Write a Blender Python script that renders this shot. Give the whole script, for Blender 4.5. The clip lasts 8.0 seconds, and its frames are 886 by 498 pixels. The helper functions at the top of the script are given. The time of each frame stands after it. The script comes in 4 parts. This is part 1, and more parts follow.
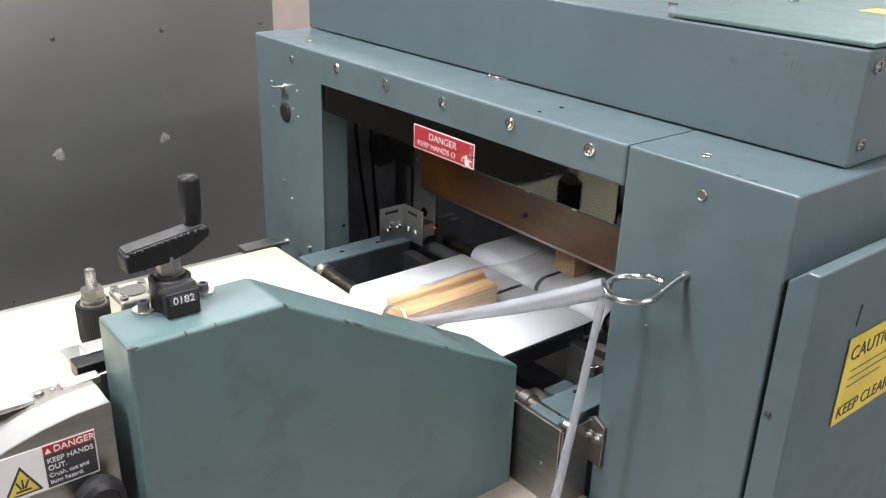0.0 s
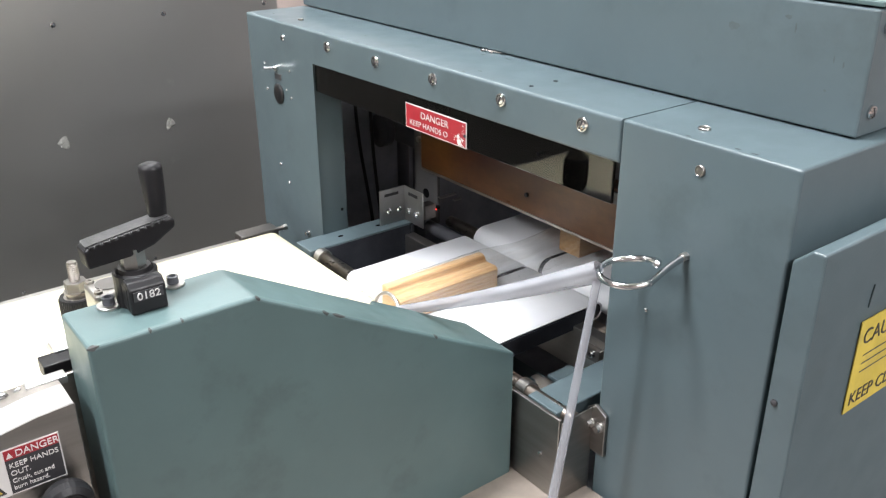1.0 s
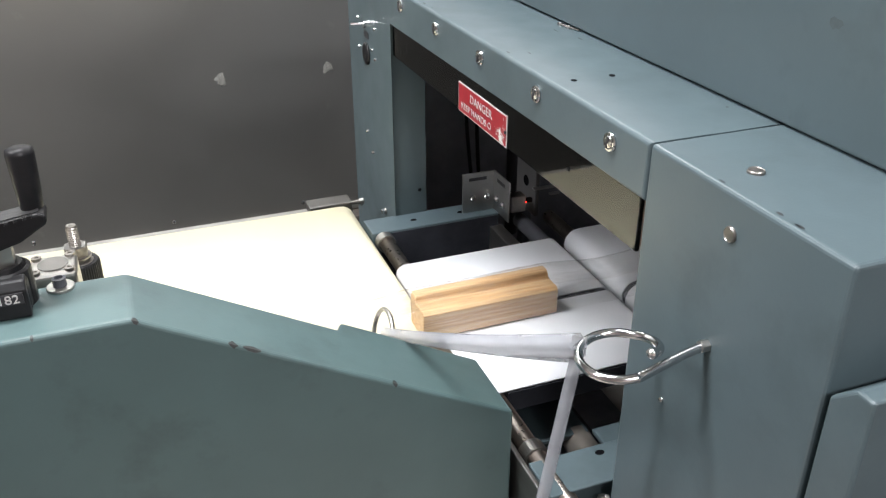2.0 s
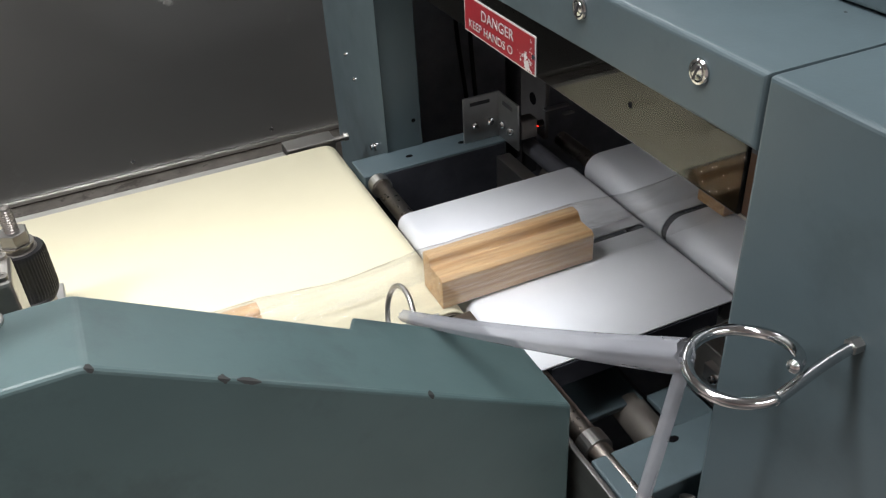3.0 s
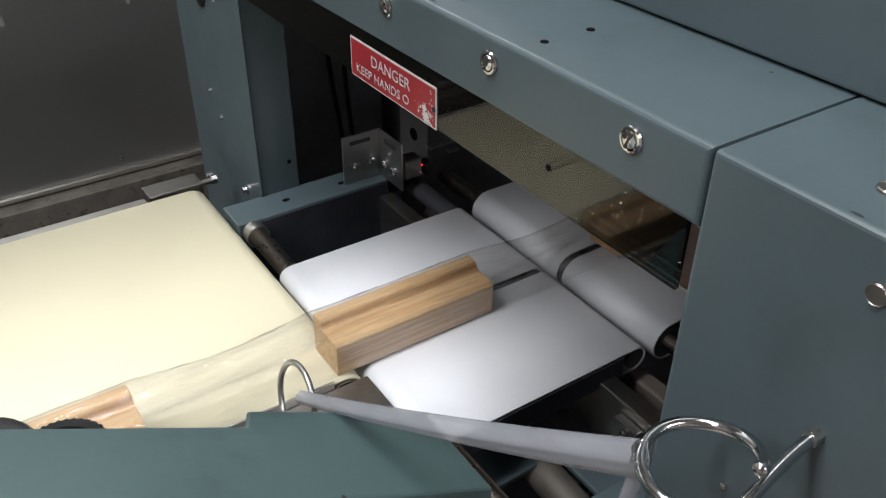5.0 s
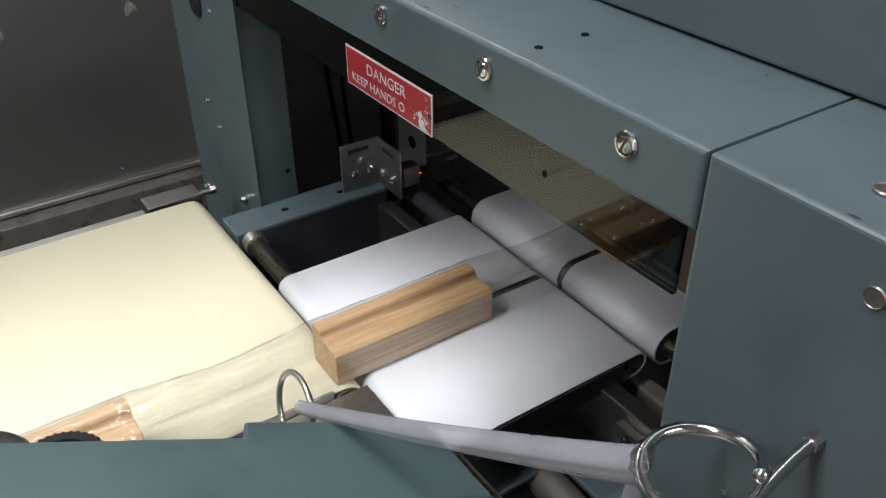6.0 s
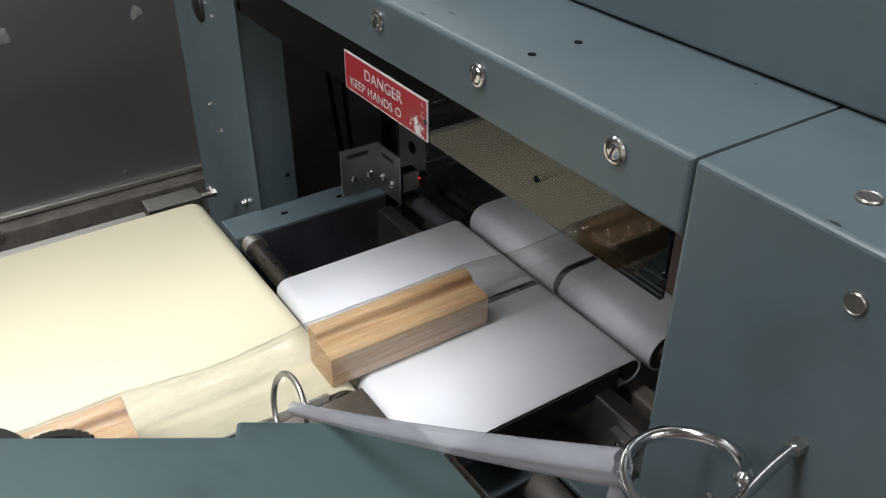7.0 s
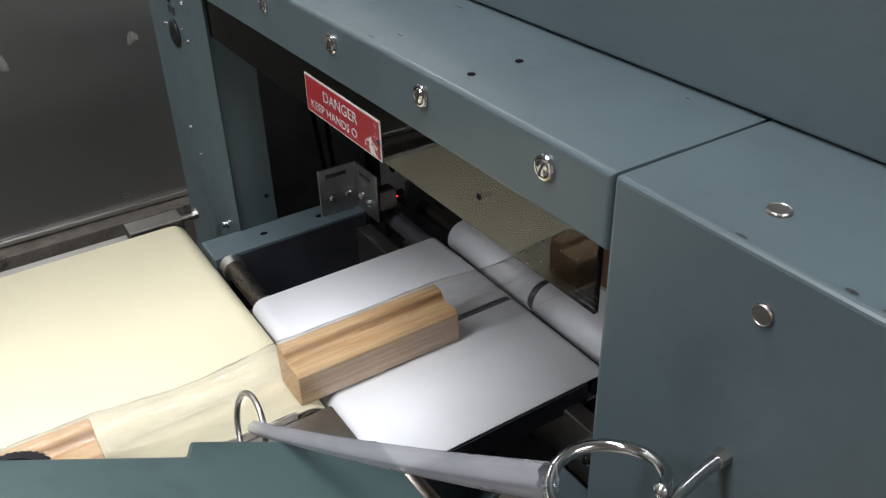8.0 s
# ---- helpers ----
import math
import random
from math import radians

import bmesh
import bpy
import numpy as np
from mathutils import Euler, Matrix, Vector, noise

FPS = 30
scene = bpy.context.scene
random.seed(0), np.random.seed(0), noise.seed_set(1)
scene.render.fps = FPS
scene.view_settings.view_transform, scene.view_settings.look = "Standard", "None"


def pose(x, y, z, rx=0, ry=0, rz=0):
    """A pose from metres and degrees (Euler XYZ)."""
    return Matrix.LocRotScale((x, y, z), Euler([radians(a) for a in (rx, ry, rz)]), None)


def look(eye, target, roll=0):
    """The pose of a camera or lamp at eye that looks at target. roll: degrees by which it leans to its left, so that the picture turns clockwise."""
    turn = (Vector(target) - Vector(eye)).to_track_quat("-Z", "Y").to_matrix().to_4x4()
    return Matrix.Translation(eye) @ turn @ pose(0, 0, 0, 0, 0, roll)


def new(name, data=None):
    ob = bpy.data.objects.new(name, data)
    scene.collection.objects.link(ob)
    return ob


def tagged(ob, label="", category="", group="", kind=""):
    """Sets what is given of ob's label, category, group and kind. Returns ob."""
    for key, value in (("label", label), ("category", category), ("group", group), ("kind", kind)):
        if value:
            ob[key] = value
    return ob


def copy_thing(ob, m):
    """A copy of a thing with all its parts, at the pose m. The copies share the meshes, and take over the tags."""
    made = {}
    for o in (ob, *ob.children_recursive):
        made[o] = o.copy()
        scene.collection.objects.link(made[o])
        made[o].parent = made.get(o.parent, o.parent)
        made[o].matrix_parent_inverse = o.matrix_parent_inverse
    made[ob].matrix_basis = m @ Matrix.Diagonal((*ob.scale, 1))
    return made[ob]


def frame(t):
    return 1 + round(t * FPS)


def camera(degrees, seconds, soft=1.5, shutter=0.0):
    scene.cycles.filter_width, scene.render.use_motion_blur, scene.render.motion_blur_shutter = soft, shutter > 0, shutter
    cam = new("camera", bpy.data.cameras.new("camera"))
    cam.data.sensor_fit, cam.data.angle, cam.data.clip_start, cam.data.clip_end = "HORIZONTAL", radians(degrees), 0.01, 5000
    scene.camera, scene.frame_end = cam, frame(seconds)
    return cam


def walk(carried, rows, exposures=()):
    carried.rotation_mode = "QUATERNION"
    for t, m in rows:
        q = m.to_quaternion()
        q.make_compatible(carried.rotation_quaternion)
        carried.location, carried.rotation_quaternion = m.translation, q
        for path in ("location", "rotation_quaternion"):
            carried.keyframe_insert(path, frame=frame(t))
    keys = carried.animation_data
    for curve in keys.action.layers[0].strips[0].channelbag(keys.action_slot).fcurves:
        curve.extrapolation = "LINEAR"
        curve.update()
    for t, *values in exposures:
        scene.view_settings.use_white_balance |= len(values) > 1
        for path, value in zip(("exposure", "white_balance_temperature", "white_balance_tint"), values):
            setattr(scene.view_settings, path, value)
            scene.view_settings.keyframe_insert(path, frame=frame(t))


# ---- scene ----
cam = camera(54.5, 8.0, soft=1.25)
PATH = [
    (0, (0.086, 0.025, 1.415), (1.254, 1.451, 0.637), 1.8),
    (0.5, (0.093, 0.018, 1.419), (1.27, 1.445, 0.656), 0.9),
    (1, (0.141, 0.033, 1.405), (1.249, 1.48, 0.58), -0.2),
    (1.2, (0.193, 0.026, 1.399), (1.155, 1.576, 0.578), 0.3),
    (2.3, (0.458, 0.131, 1.388), (1.026, 1.765, 0.384), -1.3),
    (2.5, (0.463, 0.163, 1.371), (1.027, 1.763, 0.311), -2.8),
    (3, (0.436, 0.246, 1.364), (1.072, 1.766, 0.229), -3.6),
    (3.5, (0.417, 0.317, 1.363), (1.292, 1.683, 0.191), -2.0),
    (4, (0.429, 0.327, 1.362), (1.382, 1.646, 0.2), 1.2),
    (4.5, (0.436, 0.326, 1.364), (1.37, 1.666, 0.21), 1.7),
    (5, (0.442, 0.321, 1.367), (1.369, 1.692, 0.244), 0.5),
    (6.5, (0.447, 0.32, 1.365), (1.375, 1.704, 0.259), -0.4),
    (7, (0.449, 0.312, 1.367), (1.372, 1.708, 0.272), 0.1),
    (7.5, (0.454, 0.302, 1.369), (1.366, 1.719, 0.292), -0.6),
    (8, (0.481, 0.285, 1.371), (1.386, 1.717, 0.308), -1.6),
]
EXPOSURES = [(0.0, 1.09), (0.5, 1.22), (1.2, 1.27), (2.5, 0.44), (3.0, 0.15), (3.6, -0.04), (4.5, -0.06), (8.0, -0.02)]
walk(cam, [(t, look(eye, target, roll)) for t, eye, target, roll in PATH], EXPOSURES)

# ---- world and light ----
world = bpy.data.worlds.new("world")
scene.world = world
world.use_nodes = True
world.node_tree.nodes["Background"].inputs[0].default_value = (0.9, 0.95, 1.0, 1)
world.node_tree.nodes["Background"].inputs[1].default_value = 0.02


def tube_lamp(x, y, z, power, sx, sy):
    data = bpy.data.lights.new("ceiling_lamp", "AREA")
    data.shape, data.size, data.size_y, data.energy = "RECTANGLE", sx, sy, power
    data.color = (0.98, 0.99, 1.02)
    ob = new("ceiling_lamp_light", data)
    ob.matrix_world = pose(x, y, z)
    return ob


CEILING = 3.0
LAMPS = [(0.15, 0.9, 42), (-1.35, 0.6, 46), (0.9, -1.7, 60), (1.6, 2.9, 20), (2.9, 0.9, 28)]
for lx, ly, lp in LAMPS:
    tube_lamp(lx, ly, CEILING - 0.09, lp, 1.2, 0.28)


# ---- materials ----
def material(name, base, rough=0.5, metal=0.0, vary=0.12, scale=6.0, bump=0.0, bump_scale=300.0, spots=None, spot_scale=20.0,
             spot_at=0.62, spot_soft=0.06, stretch=(1, 1, 1), coat=0.0, rough_vary=0.1, spec=0.5):
    m = bpy.data.materials.new(name)
    m.use_nodes = True
    nt = m.node_tree
    b = nt.nodes["Principled BSDF"]
    b.inputs["Roughness"].default_value = rough
    b.inputs["Metallic"].default_value = metal
    b.inputs["Coat Weight"].default_value = coat
    b.inputs["Specular IOR Level"].default_value = spec
    mp = nt.nodes.new("ShaderNodeMapping")
    mp.inputs["Scale"].default_value = stretch
    geo = nt.nodes.new("ShaderNodeNewGeometry")
    nt.links.new(geo.outputs["Position"], mp.inputs["Vector"])
    n1 = nt.nodes.new("ShaderNodeTexNoise")
    n1.inputs["Scale"].default_value = scale
    n1.inputs["Detail"].default_value = 6
    n1.inputs["Roughness"].default_value = 0.6
    nt.links.new(mp.outputs[0], n1.inputs["Vector"])
    ramp = nt.nodes.new("ShaderNodeValToRGB")
    lo = [c * (1 - vary) for c in base]
    hi = [min(1, c * (1 + vary)) for c in base]
    ramp.color_ramp.elements[0].color, ramp.color_ramp.elements[1].color = (*lo, 1), (*hi, 1)
    ramp.color_ramp.elements[0].position, ramp.color_ramp.elements[1].position = 0.3, 0.7
    nt.links.new(n1.outputs["Fac"], ramp.inputs["Fac"])
    colour = ramp.outputs["Color"]
    rr = nt.nodes.new("ShaderNodeMapRange")
    rr.inputs["To Min"].default_value, rr.inputs["To Max"].default_value = max(0.02, rough - rough_vary), min(1, rough + rough_vary)
    n3 = nt.nodes.new("ShaderNodeTexNoise")
    n3.inputs["Scale"].default_value = scale * 5
    n3.inputs["Detail"].default_value = 4
    nt.links.new(mp.outputs[0], n3.inputs["Vector"])
    nt.links.new(n3.outputs["Fac"], rr.inputs["Value"])
    roughness = rr.outputs[0]
    if spots:
        n2 = nt.nodes.new("ShaderNodeTexNoise")
        n2.inputs["Scale"].default_value = spot_scale
        n2.inputs["Detail"].default_value = 8
        n2.inputs["Roughness"].default_value = 0.65
        nt.links.new(geo.outputs["Position"], n2.inputs["Vector"])
        cut = nt.nodes.new("ShaderNodeMapRange")
        cut.inputs["From Min"].default_value, cut.inputs["From Max"].default_value = spot_at, spot_at + spot_soft
        nt.links.new(n2.outputs["Fac"], cut.inputs["Value"])
        mix = nt.nodes.new("ShaderNodeMix")
        mix.data_type = "RGBA"
        nt.links.new(cut.outputs[0], mix.inputs[0])
        nt.links.new(colour, mix.inputs[6])
        mix.inputs[7].default_value = (*spots, 1)
        colour = mix.outputs[2]
    nt.links.new(colour, b.inputs["Base Color"])
    nt.links.new(roughness, b.inputs["Roughness"])
    if bump:
        n4 = nt.nodes.new("ShaderNodeTexNoise")
        n4.inputs["Scale"].default_value = bump_scale
        n4.inputs["Detail"].default_value = 3
        nt.links.new(mp.outputs[0], n4.inputs["Vector"])
        bp = nt.nodes.new("ShaderNodeBump")
        bp.inputs["Strength"].default_value = bump
        bp.inputs["Distance"].default_value = 0.001
        nt.links.new(n4.outputs["Fac"], bp.inputs["Height"])
        nt.links.new(bp.outputs[0], b.inputs["Normal"])
    return m


PAINT = material("teal_paint", (0.062, 0.087, 0.097), 0.40, vary=0.10, scale=5, bump=0.05, bump_scale=380, spots=(0.046, 0.064, 0.070),
                 spot_scale=9, spot_at=0.55, spot_soft=0.2)
PAINT_PALE = material("pale_teal_paint", (0.061, 0.098, 0.099), 0.42, vary=0.10, scale=7, bump=0.05, bump_scale=380, spots=(0.044, 0.066, 0.068),
                      spot_scale=12, spot_at=0.54, spot_soft=0.2)
STEEL = material("stainless_steel", (0.46, 0.45, 0.43), 0.34, 1.0, vary=0.10, scale=4, stretch=(1, 1, 14), bump=0.06, bump_scale=240)
WALL_STEEL = material("wall_stainless", (0.36, 0.362, 0.346), 0.41, 1.0, vary=0.05, scale=1.1, stretch=(1, 1, 1.3), bump=0.03, bump_scale=160, rough_vary=0.04,
                      spots=(0.45, 0.45, 0.43), spot_scale=4, spot_at=0.64, spot_soft=0.12)
BRUSHED = material("brushed_aluminium", (0.44, 0.44, 0.44), 0.36, 1.0, vary=0.12, scale=14, bump=0.1, bump_scale=500)
DULL_STEEL = material("dull_steel", (0.30, 0.28, 0.26), 0.38, 1.0, vary=0.25, scale=30, bump=0.1, bump_scale=300)
CHROME = material("chrome", (0.56, 0.57, 0.58), 0.12, 1.0, vary=0.04, scale=60, rough_vary=0.05)
BLACK = material("black_plastic", (0.010, 0.010, 0.011), 0.40, vary=0.3, scale=40, bump=0.1, bump_scale=600, spec=0.2)
RUBBER = material("dark_metal", (0.040, 0.042, 0.050), 0.5, vary=0.4, scale=16)
INSIDE = material("dark_interior", (0.22, 0.235, 0.26), 0.8, vary=0.4, scale=8)
CREAM = material("cream_belt", (0.665, 0.62, 0.45), 0.5, vary=0.03, scale=5, spots=(0.635, 0.578, 0.40), spot_scale=5, spot_at=0.60, spot_soft=0.2)
WHITE = material("white_belt", (0.67, 0.685, 0.715), 0.42, vary=0.04, scale=9, bump=0.12, bump_scale=900, spots=(0.40, 0.40, 0.43),
                 spot_scale=70, spot_at=0.755)
AMBER = material("amber_tape", (0.095, 0.040, 0.012), 0.32, vary=0.5, scale=6, stretch=(1, 1, 3), spots=(0.040, 0.013, 0.010), spot_scale=5.0, spot_at=0.40, spot_soft=0.22, spec=0.4)
RED = material("red_label", (0.245, 0.013, 0.021), 0.38, vary=0.06, scale=30)
PAPER = material("label_white", (0.52, 0.51, 0.50), 0.5, vary=0.05, scale=50)
INK = material("label_black", (0.026, 0.026, 0.029), 0.45, vary=0.1, scale=50)
YELLOW = material("yellow_label", (0.44, 0.34, 0.055), 0.45, vary=0.16, scale=24, spots=(0.30, 0.24, 0.07), spot_scale=40, spot_at=0.58, spot_soft=0.15)
DIRTY = material("grimy_steel", (0.135, 0.122, 0.108), 0.6, 0.6, vary=0.35, scale=16, bump=0.3, bump_scale=90, spots=(0.06, 0.053, 0.046), spot_scale=26, spot_at=0.56)
CONCRETE = material("concrete", (0.075, 0.073, 0.07), 0.75, vary=0.2, scale=5, bump=0.3, bump_scale=120)
PLASTER = material("wall_paint", (0.50, 0.42, 0.39), 0.7, vary=0.06, scale=3)
CEIL = material("ceiling_paint", (0.62, 0.61, 0.59), 0.8, vary=0.04, scale=3)
TAN = material("tan_deck", (0.20, 0.17, 0.145), 0.5, 0.3, vary=0.2, scale=18, spots=(0.22, 0.18, 0.15), spot_scale=30, spot_at=0.62)


def wood_material():
    m = bpy.data.materials.new("pale_wood")
    m.use_nodes = True
    nt = m.node_tree
    b = nt.nodes["Principled BSDF"]
    b.inputs["Roughness"].default_value = 0.55
    co = nt.nodes.new("ShaderNodeTexCoord")
    info = nt.nodes.new("ShaderNodeObjectInfo")
    add = nt.nodes.new("ShaderNodeVectorMath")
    add.operation = "ADD"
    off = nt.nodes.new("ShaderNodeMath")
    off.operation = "MULTIPLY"
    off.inputs[1].default_value = 3.7
    nt.links.new(info.outputs["Random"], off.inputs[0])
    nt.links.new(co.outputs["Object"], add.inputs[0])
    nt.links.new(off.outputs[0], add.inputs[1])
    mp = nt.nodes.new("ShaderNodeMapping")
    mp.inputs["Scale"].default_value = (1.6, 34, 46)
    mp.inputs["Rotation"].default_value = (0.35, 0.02, 0.03)
    nt.links.new(add.outputs[0], mp.inputs["Vector"])
    n = nt.nodes.new("ShaderNodeTexNoise")
    n.inputs["Scale"].default_value, n.inputs["Detail"].default_value, n.inputs["Distortion"].default_value = 6.5, 7, 0.6
    nt.links.new(mp.outputs[0], n.inputs["Vector"])
    r = nt.nodes.new("ShaderNodeValToRGB")
    e = r.color_ramp.elements
    e[0].position, e[0].color = 0.30, (0.37, 0.215, 0.105, 1)
    e[1].position, e[1].color = 0.62, (0.56, 0.39, 0.215, 1)
    k = e.new(0.45)
    k.color = (0.49, 0.305, 0.15, 1)
    nt.links.new(n.outputs["Fac"], r.inputs["Fac"])
    nt.links.new(r.outputs["Color"], b.inputs["Base Color"])
    bp = nt.nodes.new("ShaderNodeBump")
    bp.inputs["Strength"].default_value, bp.inputs["Distance"].default_value = 0.3, 0.0006
    nt.links.new(n.outputs["Fac"], bp.inputs["Height"])
    nt.links.new(bp.outputs[0], b.inputs["Normal"])
    return m


def film_material(name, white, body, streak, gloss=(0.03, 0.28), relief=0.9, depth=0.001, through_part=0.35):
    """Clear packing film: mostly see-through, with a thin glossy skin and milky streaks."""
    m = bpy.data.materials.new(name)
    m.use_nodes = True
    nt = m.node_tree
    nt.nodes.remove(nt.nodes["Principled BSDF"])
    out = nt.nodes["Material Output"]
    clear = nt.nodes.new("ShaderNodeBsdfTransparent")
    clear.inputs[0].default_value = (0.99, 0.99, 0.985, 1)
    shine = nt.nodes.new("ShaderNodeBsdfGlossy")
    shine.inputs["Roughness"].default_value = 0.07
    front = nt.nodes.new("ShaderNodeBsdfDiffuse")
    front.inputs[0].default_value = (*white, 1)
    back = nt.nodes.new("ShaderNodeBsdfTranslucent")
    back.inputs[0].default_value = (*white, 1)
    milk = nt.nodes.new("ShaderNodeMixShader")
    milk.inputs[0].default_value = through_part
    nt.links.new(front.outputs[0], milk.inputs[1])
    nt.links.new(back.outputs[0], milk.inputs[2])
    geo = nt.nodes.new("ShaderNodeNewGeometry")
    mp = nt.nodes.new("ShaderNodeMapping")
    mp.inputs["Scale"].default_value = streak
    nt.links.new(geo.outputs["Position"], mp.inputs["Vector"])
    n = nt.nodes.new("ShaderNodeTexNoise")
    n.inputs["Scale"].default_value, n.inputs["Detail"].default_value = 30, 4
    nt.links.new(mp.outputs[0], n.inputs["Vector"])
    mr = nt.nodes.new("ShaderNodeMapRange")
    mr.inputs["From Min"].default_value, mr.inputs["From Max"].default_value = 0.42, 0.78
    mr.inputs["To Min"].default_value, mr.inputs["To Max"].default_value = body[0], body[1]
    nt.links.new(n.outputs["Fac"], mr.inputs["Value"])
    bp = nt.nodes.new("ShaderNodeBump")
    bp.inputs["Strength"].default_value, bp.inputs["Distance"].default_value = relief, depth
    nt.links.new(n.outputs["Fac"], bp.inputs["Height"])
    nt.links.new(bp.outputs[0], shine.inputs["Normal"])
    lw = nt.nodes.new("ShaderNodeLayerWeight")
    lw.inputs["Blend"].default_value = 0.3
    nt.links.new(bp.outputs[0], lw.inputs["Normal"])
    fr = nt.nodes.new("ShaderNodeMapRange")
    fr.inputs["From Min"].default_value, fr.inputs["From Max"].default_value = 0.0, 1.0
    fr.inputs["To Min"].default_value, fr.inputs["To Max"].default_value = gloss
    nt.links.new(lw.outputs["Facing"], fr.inputs["Value"])
    a = nt.nodes.new("ShaderNodeMixShader")
    nt.links.new(mr.outputs[0], a.inputs[0])
    nt.links.new(clear.outputs[0], a.inputs[1])
    nt.links.new(milk.outputs[0], a.inputs[2])
    c = nt.nodes.new("ShaderNodeMixShader")
    nt.links.new(fr.outputs[0], c.inputs[0])
    nt.links.new(a.outputs[0], c.inputs[1])
    nt.links.new(shine.outputs[0], c.inputs[2])
    nt.links.new(c.outputs[0], out.inputs["Surface"])
    return m


def glass_material():
    m = bpy.data.materials.new("smoked_acrylic")
    m.use_nodes = True
    nt = m.node_tree
    nt.nodes.remove(nt.nodes["Principled BSDF"])
    clear = nt.nodes.new("ShaderNodeBsdfTransparent")
    clear.inputs[0].default_value = (0.40, 0.385, 0.35, 1)
    shine = nt.nodes.new("ShaderNodeBsdfGlossy")
    shine.inputs["Roughness"].default_value = 0.03
    fr = nt.nodes.new("ShaderNodeFresnel")
    fr.inputs["IOR"].default_value = 1.62
    c = nt.nodes.new("ShaderNodeMixShader")
    nt.links.new(fr.outputs[0], c.inputs[0])
    nt.links.new(clear.outputs[0], c.inputs[1])
    nt.links.new(shine.outputs[0], c.inputs[2])
    nt.links.new(c.outputs[0], nt.nodes["Material Output"].inputs["Surface"])
    return m


def glow(name, colour, strength):
    m = bpy.data.materials.new(name)
    m.use_nodes = True
    b = m.node_tree.nodes["Principled BSDF"]
    b.inputs["Emission Color"].default_value = (*colour, 1)
    b.inputs["Emission Strength"].default_value = strength
    b.inputs["Base Color"].default_value = (*colour, 1)
    return m


HOUSING = material("brushed_housing", (0.27, 0.26, 0.25), 0.38, 1.0, vary=0.12, scale=5, stretch=(1, 1, 14), bump=0.06, bump_scale=240)
LETTER = material("worn_white_letter", (0.40, 0.39, 0.39), 0.55, vary=0.25, scale=260)
SHAFT = material("warm_steel_shaft", (0.30, 0.265, 0.235), 0.30, 1.0, vary=0.22, scale=30, bump=0.08, bump_scale=300)
GREY = material("grey_plate", (0.11, 0.108, 0.108), 0.5, 0.2, vary=0.15, scale=20)
HOLE = material("deep_hole", (0.004, 0.004, 0.005), 0.9, vary=0.2, scale=40, spec=0.05)
SMUDGE = material("paint_smudge", (0.05, 0.066, 0.07), 0.6, vary=0.3, scale=60)
PLATE = material("dark_stainless", (0.235, 0.226, 0.218), 0.36, 1.0, vary=0.14, scale=9, stretch=(1, 1, 9), bump=0.05, bump_scale=240)
SCUFF = material("pale_scuff", (0.20, 0.20, 0.185), 0.6, 0.4, vary=0.4, scale=70)
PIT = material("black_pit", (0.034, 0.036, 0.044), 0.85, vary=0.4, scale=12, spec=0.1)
BARE = material("bare_chip", (0.016, 0.017, 0.017), 0.6, 0.0, vary=0.4, scale=90)
# paler copy of the black plastic, with overhead light put into its colour
BLACK_LIT = material("lit_black_plastic", (0.02, 0.02, 0.021), 0.45, vary=0.5, scale=50, bump=0.15, bump_scale=500)
WOOD = wood_material()
# in FILM and SLEEVE the faint white streaks paint in glints on the film
FILM = film_material("clear_film", (0.95, 0.95, 0.95), (0.0, 0.10), (1.0, 4.5, 4.5), (0.05, 0.40), 1.0, 0.0020, 0.5)
STRAND = film_material("milky_film", (0.32, 0.33, 0.36), (0.52, 0.63), (0.1, 0.12, 1.4), (0.02, 0.11), 0.05, 0.003, 0.1)
SLEEVE = film_material("tight_film", (0.95, 0.95, 0.95), (0.0, 0.10), (1.4, 7.0, 7.0), (0.05, 0.50), 1.0, 0.0020)
GLASS = glass_material()
LAMP_GLOW = glow("lamp_diffuser", (1.0, 0.98, 0.94), 6.0)
LED = glow("red_led", (1.0, 0.03, 0.02), 2.5)


# ---- mesh tools ----
def part(name, bm, mat, parent=None, label="", smooth=False):
    me = bpy.data.meshes.new(name)
    bmesh.ops.recalc_face_normals(bm, faces=bm.faces[:])
    bm.to_mesh(me)
    bm.free()
    me.materials.append(mat)
    if smooth:
        for p in me.polygons:
            p.use_smooth = True
    ob = new(name, me)
    if parent:
        ob.parent = parent
    if label:
        tagged(ob, label)
    return ob


def thing(name, label, category, at=(0, 0, 0), group="", kind=""):
    ob = new(name)
    ob.empty_display_size = 0.02
    ob.location = at
    return tagged(ob, label, category, group, kind)


def bevel(bm, width, segments=2, edges=None):
    bmesh.ops.bevel(bm, geom=edges if edges is not None else bm.edges[:], offset=width, segments=segments, affect="EDGES", profile=0.5, clamp_overlap=True)
    return bm


def box(x0, x1, y0, y1, z0, z1, r=0.0, segments=2, bm=None):
    fresh = bmesh.new()
    bmesh.ops.create_cube(fresh, size=1.0)
    for v in fresh.verts:
        v.co = Vector(((x0 + x1) / 2 + v.co.x * (x1 - x0), (y0 + y1) / 2 + v.co.y * (y1 - y0), (z0 + z1) / 2 + v.co.z * (z1 - z0)))
    if r:
        bevel(fresh, r, segments)
    return merge(bm, fresh) if bm else fresh


def merge(bm, other):
    me = bpy.data.meshes.new("tmp")
    other.to_mesh(me)
    other.free()
    bm.from_mesh(me)
    bpy.data.meshes.remove(me)
    return bm


